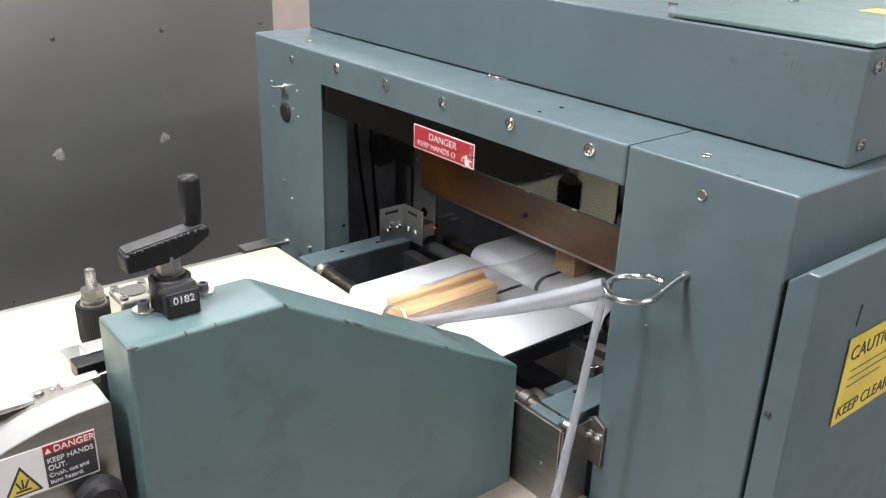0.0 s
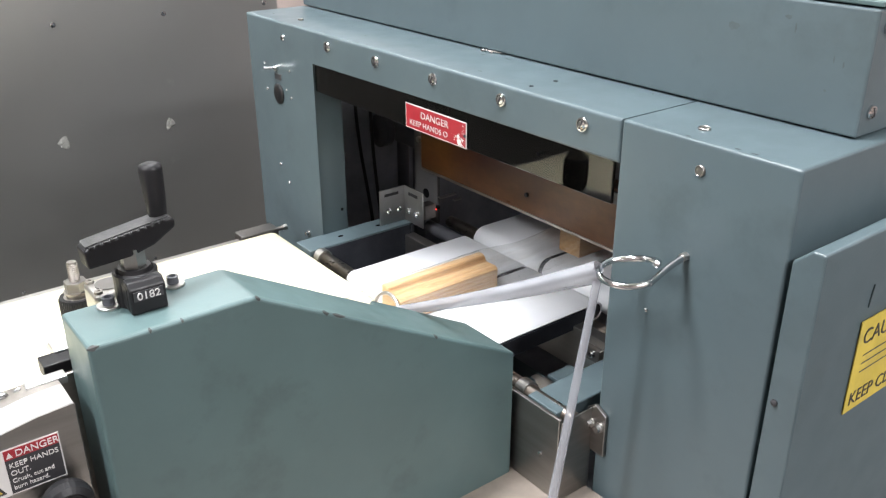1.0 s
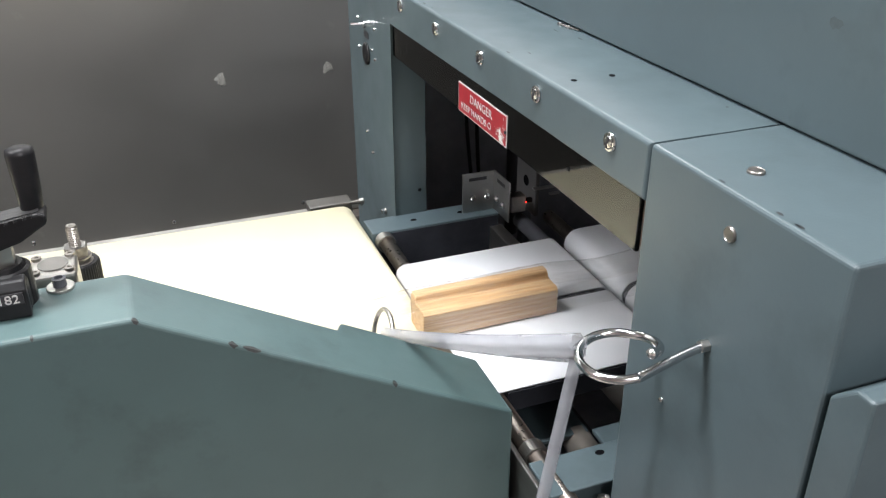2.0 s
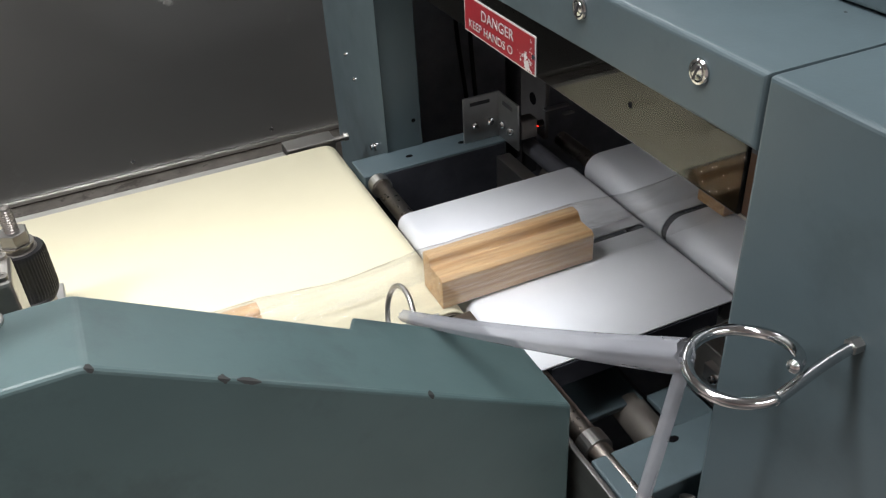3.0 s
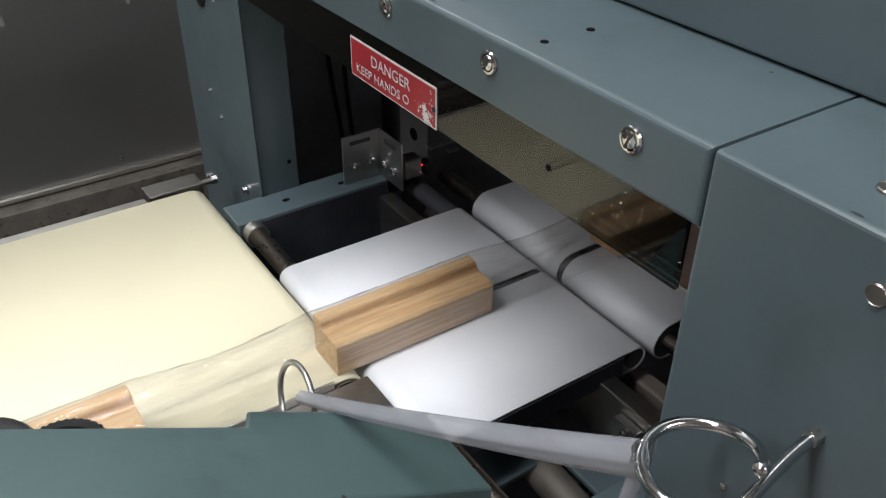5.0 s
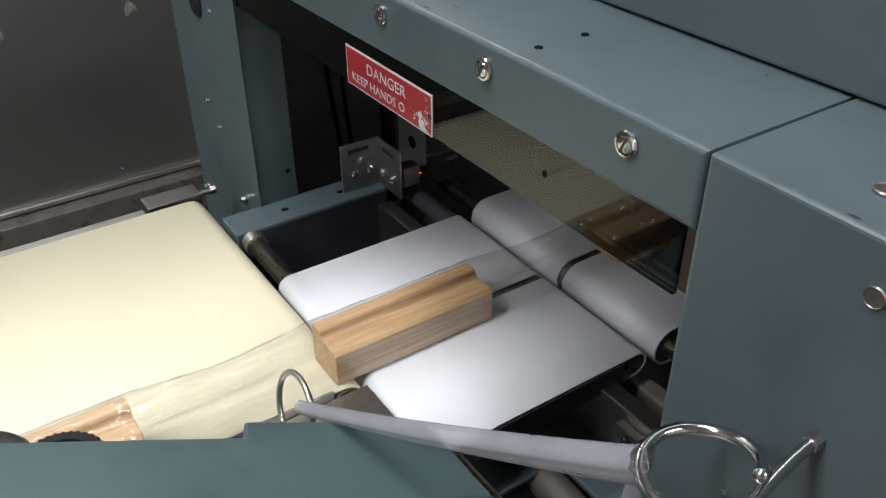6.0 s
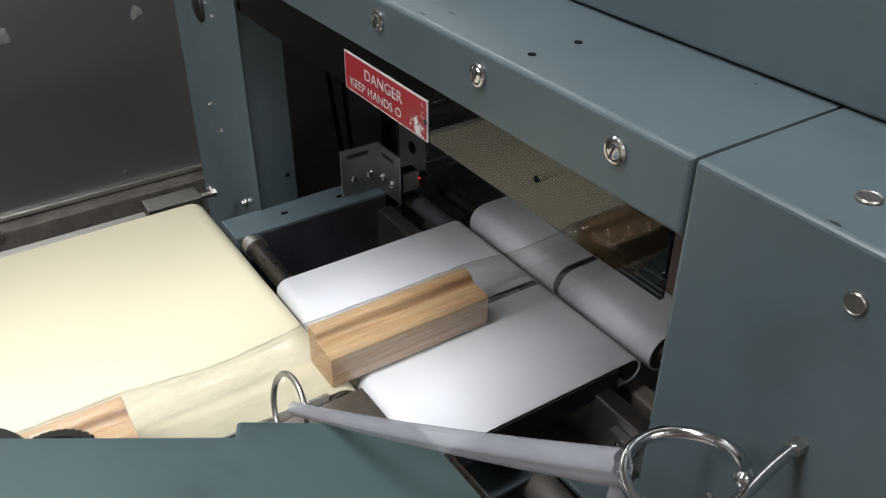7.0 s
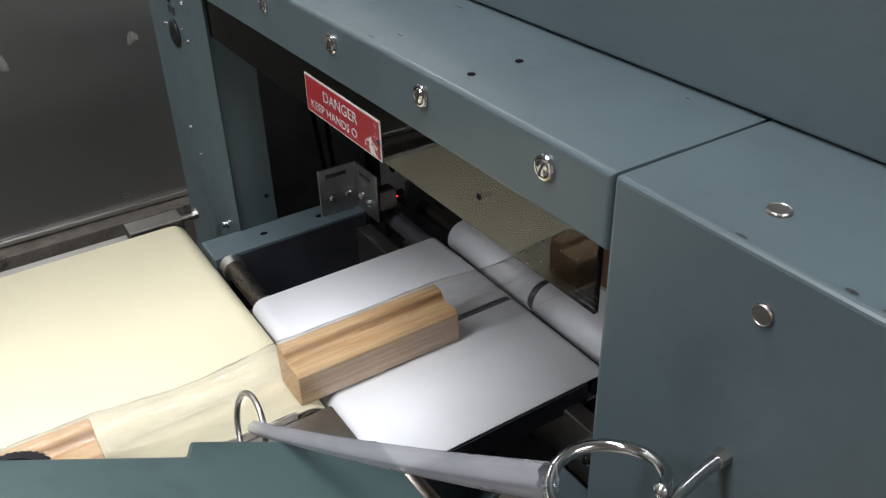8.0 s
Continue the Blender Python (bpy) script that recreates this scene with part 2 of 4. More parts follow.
def prism(profile, axis, a, b, r=0.0, segments=2):
    """A profile of (u, v) points drawn out along an axis: x: (y, z), y: (x, z), z: (x, y)."""
    def at(u, v, w):
        return {"x": (w, u, v), "y": (u, w, v), "z": (u, v, w)}[axis]
    bm = bmesh.new()
    lo = [bm.verts.new(at(u, v, a)) for u, v in profile]
    hi = [bm.verts.new(at(u, v, b)) for u, v in profile]
    bm.faces.new(lo)
    bm.faces.new(hi[::-1])
    n = len(profile)
    for i in range(n):
        bm.faces.new((lo[i], hi[i], hi[(i + 1) % n], lo[(i + 1) % n]))
    if r:
        bevel(bm, r, segments)
    return bm


def rod(a, b, r0, r1=None, sides=24, edge=0.0):
    a, b = Vector(a), Vector(b)
    bm = bmesh.new()
    bmesh.ops.create_cone(bm, cap_ends=True, segments=sides, radius1=r0, radius2=r0 if r1 is None else r1, depth=(b - a).length)
    if edge:
        bevel(bm, edge, 2, [e for e in bm.edges if all(len(f.verts) > 4 for f in e.link_faces[:1]) or any(len(f.verts) > 4 for f in e.link_faces)])
    q = (b - a).to_track_quat("Z", "Y").to_matrix().to_4x4()
    bm.transform(Matrix.Translation((a + b) / 2) @ q)
    return bm


def lathe(profile, origin=(0, 0, 0), direction=(0, 0, 1), sides=28):
    """Rings of (radius, height) turned about a direction."""
    bm = bmesh.new()
    rings = []
    for r, z in profile:
        rings.append([bm.verts.new((r * math.cos(2 * math.pi * i / sides), r * math.sin(2 * math.pi * i / sides), z)) for i in range(sides)])
    for p, q in zip(rings, rings[1:]):
        for i in range(sides):
            bm.faces.new((p[i], p[(i + 1) % sides], q[(i + 1) % sides], q[i]))
    bm.faces.new(rings[0][::-1])
    bm.faces.new(rings[-1])
    turn = Vector(direction).to_track_quat("Z", "Y").to_matrix().to_4x4()
    bm.transform(Matrix.Translation(origin) @ turn)
    return bm


def sweep(points, radius, sides=12, closed_ends=True):
    """A round wire through points; radius is a number or one for each point."""
    pts = [Vector(p) for p in points]
    rad = radius if isinstance(radius, list) else [radius] * len(pts)
    bm = bmesh.new()
    rings = []
    up = Vector((0.13, 0.21, 0.97))
    for i, p in enumerate(pts):
        d = (pts[min(i + 1, len(pts) - 1)] - pts[max(i - 1, 0)]).normalized()
        s = d.cross(up).normalized()
        up = s.cross(d).normalized()
        rings.append([bm.verts.new(p + rad[i] * (math.cos(2 * math.pi * k / sides) * s + math.sin(2 * math.pi * k / sides) * up)) for k in range(sides)])
    for p, q in zip(rings, rings[1:]):
        for k in range(sides):
            bm.faces.new((p[k], p[(k + 1) % sides], q[(k + 1) % sides], q[k]))
    if closed_ends:
        bm.faces.new(rings[0][::-1])
        bm.faces.new(rings[-1])
    return bm


def spline(points, steps=10):
    pts = [Vector(p) for p in points]
    out = []
    for i in range(len(pts) - 1):
        p0, p1, p2, p3 = pts[max(i - 1, 0)], pts[i], pts[i + 1], pts[min(i + 2, len(pts) - 1)]
        for k in range(steps):
            t = k / steps
            out.append(0.5 * ((2 * p1) + (p2 - p0) * t + (2 * p0 - 5 * p1 + 4 * p2 - p3) * t * t + (3 * p1 - p0 - 3 * p2 + p3) * t ** 3))
    out.append(pts[-1])
    return out


def text_part(words, size, m, mat, parent, name="lettering", depth=0.0003, align="LEFT", squeeze=1.0):
    """Words in the built-in font as a mesh; m puts their plane (x along the line, y up)."""
    cu = bpy.data.curves.new("tmp_text", "FONT")
    cu.body, cu.size, cu.extrude, cu.align_x = words, size, depth, align
    tmp = bpy.data.objects.new("tmp_text", cu)
    scene.collection.objects.link(tmp)
    bpy.context.view_layer.update()
    me = bpy.data.meshes.new_from_object(tmp.evaluated_get(bpy.context.evaluated_depsgraph_get()))
    bpy.data.objects.remove(tmp)
    bpy.data.curves.remove(cu)
    me.transform(m @ Matrix.Diagonal((squeeze, 1, 1, 1)))
    me.materials.clear()
    me.materials.append(mat)
    ob = new(name, me)
    ob.parent = parent
    return ob


def slotted_screw(parent, at, direction, r=0.0065, name="screw", slot=0.6, washer=True):
    """A screw with a domed slotted head in a cupped washer."""
    d = Vector(direction).normalized()
    q = d.to_track_quat("Z", "Y").to_matrix().to_4x4()
    m = Matrix.Translation(at) @ q
    if washer:
        bm = lathe([(r * 1.0, -0.0005), (r * 1.0, 0.0012), (r * 0.92, 0.0024), (r * 0.74, 0.0026), (r * 0.70, 0.0012), (0.0005, 0.0011)], sides=24)
        head = 0.68
    else:
        bm = bmesh.new()
        head = 1.0
    hr = r * head
    merge(bm, lathe([(hr, 0.0), (hr, 0.0016), (hr * 0.85, 0.0028), (hr * 0.4, 0.0034), (0.0003, 0.0035)], sides=20))
    bm.transform(m)
    ob = part(name, bm, CHROME, parent, smooth=False)
    sl = box(-hr * 0.95, hr * 0.95, -0.0007, 0.0007, 0.0030, 0.0037)
    sl.transform(m @ pose(0, 0, 0, 0, 0, 180 * slot))
    part("slot", sl, INK, ob)
    return ob


def button(parent, at, direction, r):
    """A low round plug with a turned rim."""
    bm = lathe([(r, -0.0004), (r, 0.0012), (r * 0.9, 0.002), (r * 0.82, 0.0016), (0.0003, 0.0018)], at, direction, 28)
    return part("cover_button", bm, DULL_STEEL, parent)


# ---- the room ----
G = 0.735        # front plane of the gantry
TOP = 1.189      # top of the gantry
BELT = 0.88      # top of the belts


def room():
    tagged(part("floor", box(-3.2, 4.2, -3.2, 4.2, -0.1, 0), CONCRETE), "grey worn concrete workshop floor", "floor", kind="structure")
    tagged(part("ceiling", box(-3.2, 4.2, -3.2, 4.2, CEILING, CEILING + 0.1), CEIL), "pale painted flat workshop ceiling", "ceiling", kind="structure")
    for name, b in (("wall_north", (-3.2, 4.2, 4.2, 4.3)), ("wall_south", (-3.2, 4.2, -3.3, -3.2)), ("wall_west", (-3.3, -3.2, -3.2, 4.2)), ("wall_east", (4.2, 4.3, -3.2, 4.2))):
        tagged(part(name, box(*b, 0, CEILING), PLASTER), "plain brownish painted workshop wall", "wall", kind="structure")
    for lx, ly, lp in LAMPS:
        lamp = thing("ceiling_lamp", "white fluorescent ceiling lamp with a glowing diffuser", "lamp", (lx, ly, CEILING), "ceiling lamps")
        part("housing", box(-0.63, 0.63, -0.16, 0.16, -0.06, 0.0, 0.006), CEIL, lamp)
        part("diffuser", box(-0.6, 0.6, -0.13, 0.13, -0.074, -0.061, 0.004), LAMP_GLOW, lamp)


room()

WALL_Y, TRIM_Z = 2.2, 0.39


def steel_wall():
    """The stainless cabinet side behind the infeed, with its lower flange and its dents."""
    wall = thing("steel_partition", "tall brushed stainless steel partition with dents and a lower trim", "partition", (0, WALL_Y, 0))
    part("sheet", box(-2.6, 1.24, 0, 0.03, TRIM_Z, 2.3, 0.002), WALL_STEEL, wall)
    part("lower_trim", box(-2.6, 1.24, -0.010, 0.0, TRIM_Z - 0.010, TRIM_Z + 0.002, 0.003), STEEL, wall)
    part("plinth", box(-2.6, 1.24, -0.05, 0.03, 0, TRIM_Z - 0.014, 0.002), DIRTY, wall)
    random.seed(4)
    for x, z in ((0.905, 0.780), (0.638, 0.774)):
        bm = lathe([(0.015, 0), (0.009, 0.0012), (0.004, 0.0015), (0.0005, 0.001)], (x, -0.0002, z), (0, -1, 0), 9)
        for v in bm.verts:
            v.co.x += random.uniform(-0.005, 0.005)
            v.co.z += random.uniform(-0.006, 0.006)
        part("scuff", bm, SCUFF, wall)
    for x in (0.39, 0.66, 0.924, 1.2):
        slotted_screw(wall, (x, 0.0, 1.058), (0, -1, 0), 0.0065, slot=x, washer=False)
    for x in (-0.18, 0.14, 0.475, 0.812, 1.15):
        slotted_screw(wall, (x, -0.0, TRIM_Z + 0.028), (0, -1, 0), 0.0055, washer=False)


steel_wall()


# ---- the gantry ----
def gantry():
    g = thing("sealing_gantry", "teal-grey painted steel gantry with scuffed folded edges", "machine frame", (G, 0.84, 0))

    def p(name, bm, mat=PAINT, label=""):
        bm.transform(Matrix.Translation((-G, -0.84, 0)))
        return part(name, bm, mat, g, label)
    # folded front sheet with the opening cut in it, and the top sheet behind it
    face = [(1.314, 0.0), (1.314, TOP), (0.5391, TOP), (0.5391, 1.146), (1.1145, 1.146), (1.1145, 0.0)]
    bm = prism(face, "x", G, G + 0.046)
    bevel(bm, 0.0035, 4, [e for e in bm.edges if all(abs(v.co.x - G) < 1e-5 for v in e.verts) and max(v.co.z for v in e.verts) > 0.5])
    p("header_cover", bm)
    p("top_sheet", box(G + 0.0463, G + 0.11, 0.5391, 1.314, TOP - 0.03, TOP - 0.0002))
    # right post
    p("right_post", box(G, 1.35, 0.358, 0.5385, 0.0, TOP, 0.0028, 3))
    # dark back of the left post and closing sheets behind
    p("inner_panel", box(G + 0.05, 1.7, 1.30, 1.312, 0.3, TOP - 0.008), INSIDE)
    p("back_panel", box(1.7, 1.71, 0.358, 1.312, 0.3, 0.83), INSIDE)
    p("back_post", box(1.7, 1.71, 0.358, 0.56, 0.832, TOP), INSIDE)
    p("back_post", box(1.7, 1.71, 1.12, 1.312, 0.832, TOP), INSIDE)
    p("back_header", box(1.7, 1.71, 0.562, 1.118, 1.14, TOP), INSIDE)
    p("inner_top", box(G + 0.115, 1.7, 0.54, 1.30, TOP - 0.03, TOP - 0.012), INSIDE)
    p("lower_panel", box(G + 0.012, 1.69, 0.54, 1.298, 0.3, 0.62), INSIDE)
    for y in (0.587, 0.706, 0.826, 0.947, 1.066):
        slotted_screw(g, (0, y - 0.84, 1.173), (-1, 0, 0), 0.0075, slot=0.33 + 0.5 * ((y * 7.3) % 1) * 0.3)
    button(g, (0, 0.449 - 0.84, 1.164), (-1, 0, 0), 0.0051)
    button(g, (0.032, 0.473 - 0.84, TOP), (0, 0, 1), 0.0055)
    button(g, (0.031, 1.194 - 0.84, TOP), (0, 0, 1), 0.0042)
    for y, z, r in ((1.234, 0.961, 0.0028), (1.209, 0.937, 0.003), (1.261, 1.119, 0.0024), (1.259, 1.079, 0.0024), (1.180, 1.120, 0.0024), (1.181, 1.079, 0.0024),
                    (1.195, 1.089, 0.0020), (0.490, 1.013, 0.0021)):
        part("rivet", lathe([(r, 0), (r * 0.9, r * 0.6), (r * 0.4, r), (0.0002, r)], (0, y - 0.84, z), (-1, 0, 0), 12), CHROME, g)
    slotted_screw(g, (0, 1.194 - 0.84, 1.167), (-1, 0, 0), 0.0045, slot=0.4, washer=False)
    for y, z in ((1.29, 0.822), (1.158, 0.866)):
        bolt = part("bolt", rod((-0.006, y - 0.84, z), (-0.001, y - 0.84, z), 0.0036, sides=6), CHROME, g, "bright hexagon bolt")
        part("washer", rod((-0.0018, y - 0.84, z), (0.0, y - 0.84, z), 0.0048), DULL_STEEL, bolt)
    for dx, y in ((0.098, 0.854), (0.099, 0.839)):
        part("rivet", lathe([(0.0032, 0), (0.0030, 0.0018), (0.0014, 0.003), (0.0002, 0.003)], (dx, y - 0.84, TOP), (0, 0, 1), 14), CHROME, g)
    part("retaining_clip", sweep(spline([(0.099, 0.851 - 0.84, TOP + 0.002), (0.094, 0.845 - 0.84, TOP + 0.003), (0.0985, 0.836 - 0.84, TOP + 0.002), (0.1015, 0.822 - 0.84, TOP + 0.0015)]), 0.0009, 8), DULL_STEEL, g, "bent dark wire clip")
    for x, y in ((0.02, 0.682), (0.056, 0.683)):
        part("hole", rod((x, y - 0.84, TOP - 0.003), (x, y - 0.84, TOP + 0.0004), 0.0026, sides=14), HOLE, g)
    part("hole", rod((0.036, 1.1128 - 0.84, 0.912), (0.036, 1.1122 - 0.84, 0.912), 0.0025, sides=12), HOLE, g)
    # round black plug and small switch on the left post
    part("plug", lathe([(0.0155, 0), (0.0155, 0.002), (0.011, 0.004), (0.006, 0.0045), (0.0004, 0.0045)], (0, 1.221 - 0.84, 1.078), (-1, 0, 0)), BLACK, g, "black round plastic plug", True)
    tg = part("toggle", rod((0.0, 1.222 - 0.84, 1.118), (-0.020, 1.226 - 0.84, 1.119), 0.0018, 0.0026, 12), CHROME, g, "small chrome toggle")
    part("collar", rod((0.0, 1.222 - 0.84, 1.118), (-0.004, 1.222 - 0.84, 1.118), 0.005, sides=12), CHROME, tg)
    part("nameplate", box(-0.001, 0.0004, 1.210 - 0.84, 1.230 - 0.84, 1.100, 1.1085), INK, g)
    tagged(part("scuff_marks", scuffs(), BARE, g, "dark scuffs on the painted top"), kind="stuff")
    return g


def scuffs():
    """Thin chips and smears along the folded edges."""
    random.seed(11)
    bm = bmesh.new()
    for _ in range(14):
        y = random.uniform(-0.45, 0.45)
        x = random.choice([0.004 + random.uniform(0, 0.003), random.uniform(0.02, 0.095)])
        w, l = random.uniform(0.0006, 0.0014), random.uniform(0.0015, 0.006)
        c = [bm.verts.new((x + w * math.cos(a) * random.uniform(0.6, 1.2), y + l * math.sin(a) * random.uniform(0.6, 1.2), TOP + 0.0003)) for a in np.linspace(0, 6.28, 8)[:-1]]
        bm.faces.new(c)
    return bm


gantry()


def hood():
    h = thing("machine_hood", "teal-grey painted sheet metal hood with scuffs on top of the gantry", "hood", (0.838, 0.85, TOP))
    prof = [(0.0, 0.0015), (0.0, 0.107), (0.5, 0.107), (0.5, 0.0015)]
    bm = prism(prof, "y", 0.374 - 0.85, 1.316 - 0.85, 0.002)
    part("shell", bm, PAINT, h)
    part("top_lid", box(0.003, 0.46, 0.3735 - 0.85, 0.592 - 0.85, 0.1085, 0.113, 0.0012), PAINT_PALE, h)
    for z in (0.022, 0.092):
        slotted_screw(h, (0.016, 0.3735 - 0.85, z), (0, -1, 0), 0.006, washer=True)
    part("sticker", box(0.21, 0.25, 0.455 - 0.85, 0.495 - 0.85, 0.1132, 0.1137), YELLOW, h, "yellow sticker")
    for x, y in ((0.089, 0.651), (0.135, 0.6), (0.216, 0.577), (0.30, 0.565)):
        slotted_screw(h, (x, y - 0.85, 0.1135 if y < 0.6 else 0.107), (0, 0, 1), 0.006, washer=False)
    random.seed(5)
    bm = bmesh.new()
    for y, z, w, l in ((0.505, 0.077, 0.006, 0.004), (0.452, 0.092, 0.004, 0.002), (0.444, 0.084, 0.0012, 0.005), (0.405, 0.063, 0.001, 0.003), (0.396, 0.060, 0.001, 0.0035), (0.408, 0.036, 0.002, 0.001)):
        c = [bm.verts.new((-0.0003, y - 0.85 + w * random.uniform(0.5, 1.2) * math.cos(a), z + l * random.uniform(0.5, 1.2) * math.sin(a))) for a in np.linspace(0, 6.28, 12)[:-1]]
        bm.faces.new(c)
    tagged(part("scuff_marks", bm, SMUDGE, h, "dark scuff marks"), kind="stuff")


hood()


def side_guard():
    s = thing("side_guard", "teal-grey folded sheet metal guard with a yellow caution sign", "guard", (G, 0.3245, 0))
    front = [(0.0, 0.25), (0.0, 0.800), (0.001, 1.130), (0.013, 1.130), (0.028, 1.116), (0.0285, 0.80), (0.0285, 0.25)]
    part("panel", prism(front, "x", -0.003, 0.75, 0.0022, 3), PAINT, s)
    part("latch_screw", lathe([(0.003, 0), (0.003, 0.002), (0.0002, 0.003)], (-0.003, 0.021, 0.987), (-1, 0, 0), 10), INK, s)
    sign = part("caution_sign", box(0.077, 0.196, -0.0012, -0.0002, 0.952, 1.046), YELLOW, s, "yellow caution sign with black lettering")
    text_part("CAUTION", 0.0215, pose(0.084, -0.0014, 1.021, 90, 0, 0), INK, sign)
    for k, (a, b) in enumerate(((0.090, 0.166), (0.090, 0.181), (0.090, 0.156))):
        part("text_bar", box(a, b, -0.0016, -0.0013, 1.008 - 0.0085 * k, 1.0092 - 0.0085 * k), SMUDGE, sign)
    text_part("KEEP CLEAR", 0.0190, pose(0.082, -0.0014, 0.959, 90, 0, 0), INK, sign)
    part("scuff_mark", prism([(0.083, 1.058), (0.0855, 1.066), (0.0865, 1.079), (0.0845, 1.071)], "y", -0.0004, 0.001), SMUDGE, s, "dark scuff in the paint")


side_guard()


def acrylic():
    a = thing("acrylic_guard", "smoked clear acrylic guard strip hung behind the gantry header", "guard", (G + 0.0028, 0.55, 1.1015))
    part("pane", box(0, 0.004, -0.003, 0.561, 0.001, 0.07, 0.0008, 1), GLASS, a)
    part("screw_hole", rod((-0.0004, 0.10, 0.0255), (0.0045, 0.10, 0.0255), 0.0021, sides=14), HOLE, a)
    d = tagged(part("danger_sign", box(G + 0.0020, G + 0.0026, 0.7668, 0.8862, 1.1025, 1.1335), PAPER), "red danger sign with a torn corner on an acrylic guard", "sign")
    part("red_field", box(G + 0.0016, G + 0.0021, 0.7682, 0.8848, 1.1038, 1.1322), RED, d)
    flip = Matrix(((0, 0, -1, G + 0.0013), (-1, 0, 0, 0.827), (0, 1, 0, 1.1195), (0, 0, 0, 1)))
    text_part("DANGER", 0.0122, flip, LETTER, d, align="CENTER", squeeze=1.12, depth=0.0001)
    flip2 = flip.copy()
    flip2.translation = (G + 0.0013, 0.8775, 1.1078)
    text_part("KEEP HANDS O", 0.0098, flip2, LETTER, d, squeeze=1.13, depth=0.0001)
    random.seed(9)
    bm = bmesh.new()

    def fleck(n, cy, cz, ry, rz, points):
        ring = []
        for k in range(points):
            a = 6.2832 * k / points
            q = random.uniform(0.45, 1.15)
            y, z = cy + ry * q * math.cos(a), cz + rz * q * math.sin(a)
            ring.append(bm.verts.new((G + 0.0013 - n * 0.000008, min(max(y, 0.7685), 0.80), min(max(z, 1.1040), 1.1318))))
        bm.faces.new(ring)
    fleck(0, 0.7795, 1.1085, 0.0052, 0.0048, 26)
    fleck(1, 0.7810, 1.1140, 0.0030, 0.0045, 19)
    fleck(2, 0.7765, 1.1060, 0.0050, 0.0022, 17)
    for n in range(3, 34):
        far = random.random()
        fleck(n, 0.7785 + random.gauss(0, 0.0055), 1.1105 + random.gauss(0, 0.0055), 0.0003 + 0.0011 * far, 0.0003 + 0.0012 * random.random(), 7)
    for n in range(34, 46):
        fleck(n, 0.7700 + abs(random.gauss(0, 0.002)), random.uniform(1.108, 1.1305), 0.0003 + 0.0007 * random.random(), 0.0003 + 0.0010 * random.random(), 6)
    part("torn_patch", bm, PAPER, d, "torn white patch")
    part("rivet_hole", rod((G + 0.0008, 0.7690, 1.1175), (G + 0.0016, 0.7690, 1.1175), 0.0018, sides=12), PIT, d)


acrylic()


def jaw():
    j = thing("sealing_jaw", "brown heat-stained sealing jaw bar covered with amber tape", "sealing bar", (0.914, 0.8, 0.951))
    prof = [(0.0, 0.0), (0.006, -0.004), (0.018, -0.004), (0.026, 0.004), (0.026, 0.085), (0.0, 0.085)]
    part("jaw_bar", prism(prof, "y", -0.245, 0.300, 0.0015), AMBER, j)
    for y in (0.275, 0.18, 0.04, -0.05, -0.14):
        clip = part("film_clip", box(-0.012, -0.004, y - 0.007, y + 0.007, 0.082, 0.090, 0.001), DULL_STEEL, j, "small steel clip")
        part("clip_arm", box(-0.0115, -0.0085, y - 0.004, y + 0.004, 0.070, 0.082, 0.0006), DULL_STEEL, clip)
    part("clamp_plate", box(-0.004, -0.0005, -0.23, 0.285, 0.066, 0.082, 0.001), RUBBER, j)
    for y in (-0.2, -0.1, 0.0, 0.1, 0.19):
        part("bolt", rod((-0.0095, y, 0.074), (-0.003, y, 0.074), 0.005, sides=6), RUBBER, j)
    part("blade_edge", box(-0.0012, 0.0, -0.243, 0.298, 0.0005, 0.004), DULL_STEEL, j, "worn lower edge")
    for y in (-0.226, -0.15, 0.05):
        part("set_screw", rod((-0.003, y, 0.03), (0.001, y, 0.03), 0.0032, sides=10), PIT, j)
    part("back_bar", box(0.03, 0.045, -0.25, 0.30, 0.03, 0.12, 0.002), RUBBER, j)
    for y in (-0.22, 0.285):
        part("guide_post", rod((0.013, y, 0.08), (0.013, y, 0.215), 0.009), DULL_STEEL, j)


jaw()


# ---- conveyors ----
def belt_loop(x0, x1, y0, y1, top, r, thick=0.0025, steps=10):
    """A flat endless belt round two noses."""
    def outline(rr):
        pts = []
        for k in range(steps + 1):
            a = math.pi / 2 + math.pi * k / steps
            pts.append((x0 + r + rr * math.cos(a), top - r + rr * math.sin(a)))
        for k in range(steps + 1):
            a = -math.pi / 2 + math.pi * k / steps
            pts.append((x1 - r + rr * math.cos(a), top - r + rr * math.sin(a)))
        return pts
    bm = bmesh.new()
    rings = [[bm.verts.new((u, y, v)) for u, v in outline(q)] for q, y in ((r, y0), (r, y1), (r - thick, y1), (r - thick, y0))]
    n = len(rings[0])
    for p, q in zip(rings, rings[1:] + rings[:1]):
        for i in range(n):
            bm.faces.new((p[i], p[(i + 1) % n], q[(i + 1) % n], q[i]))
    return bm


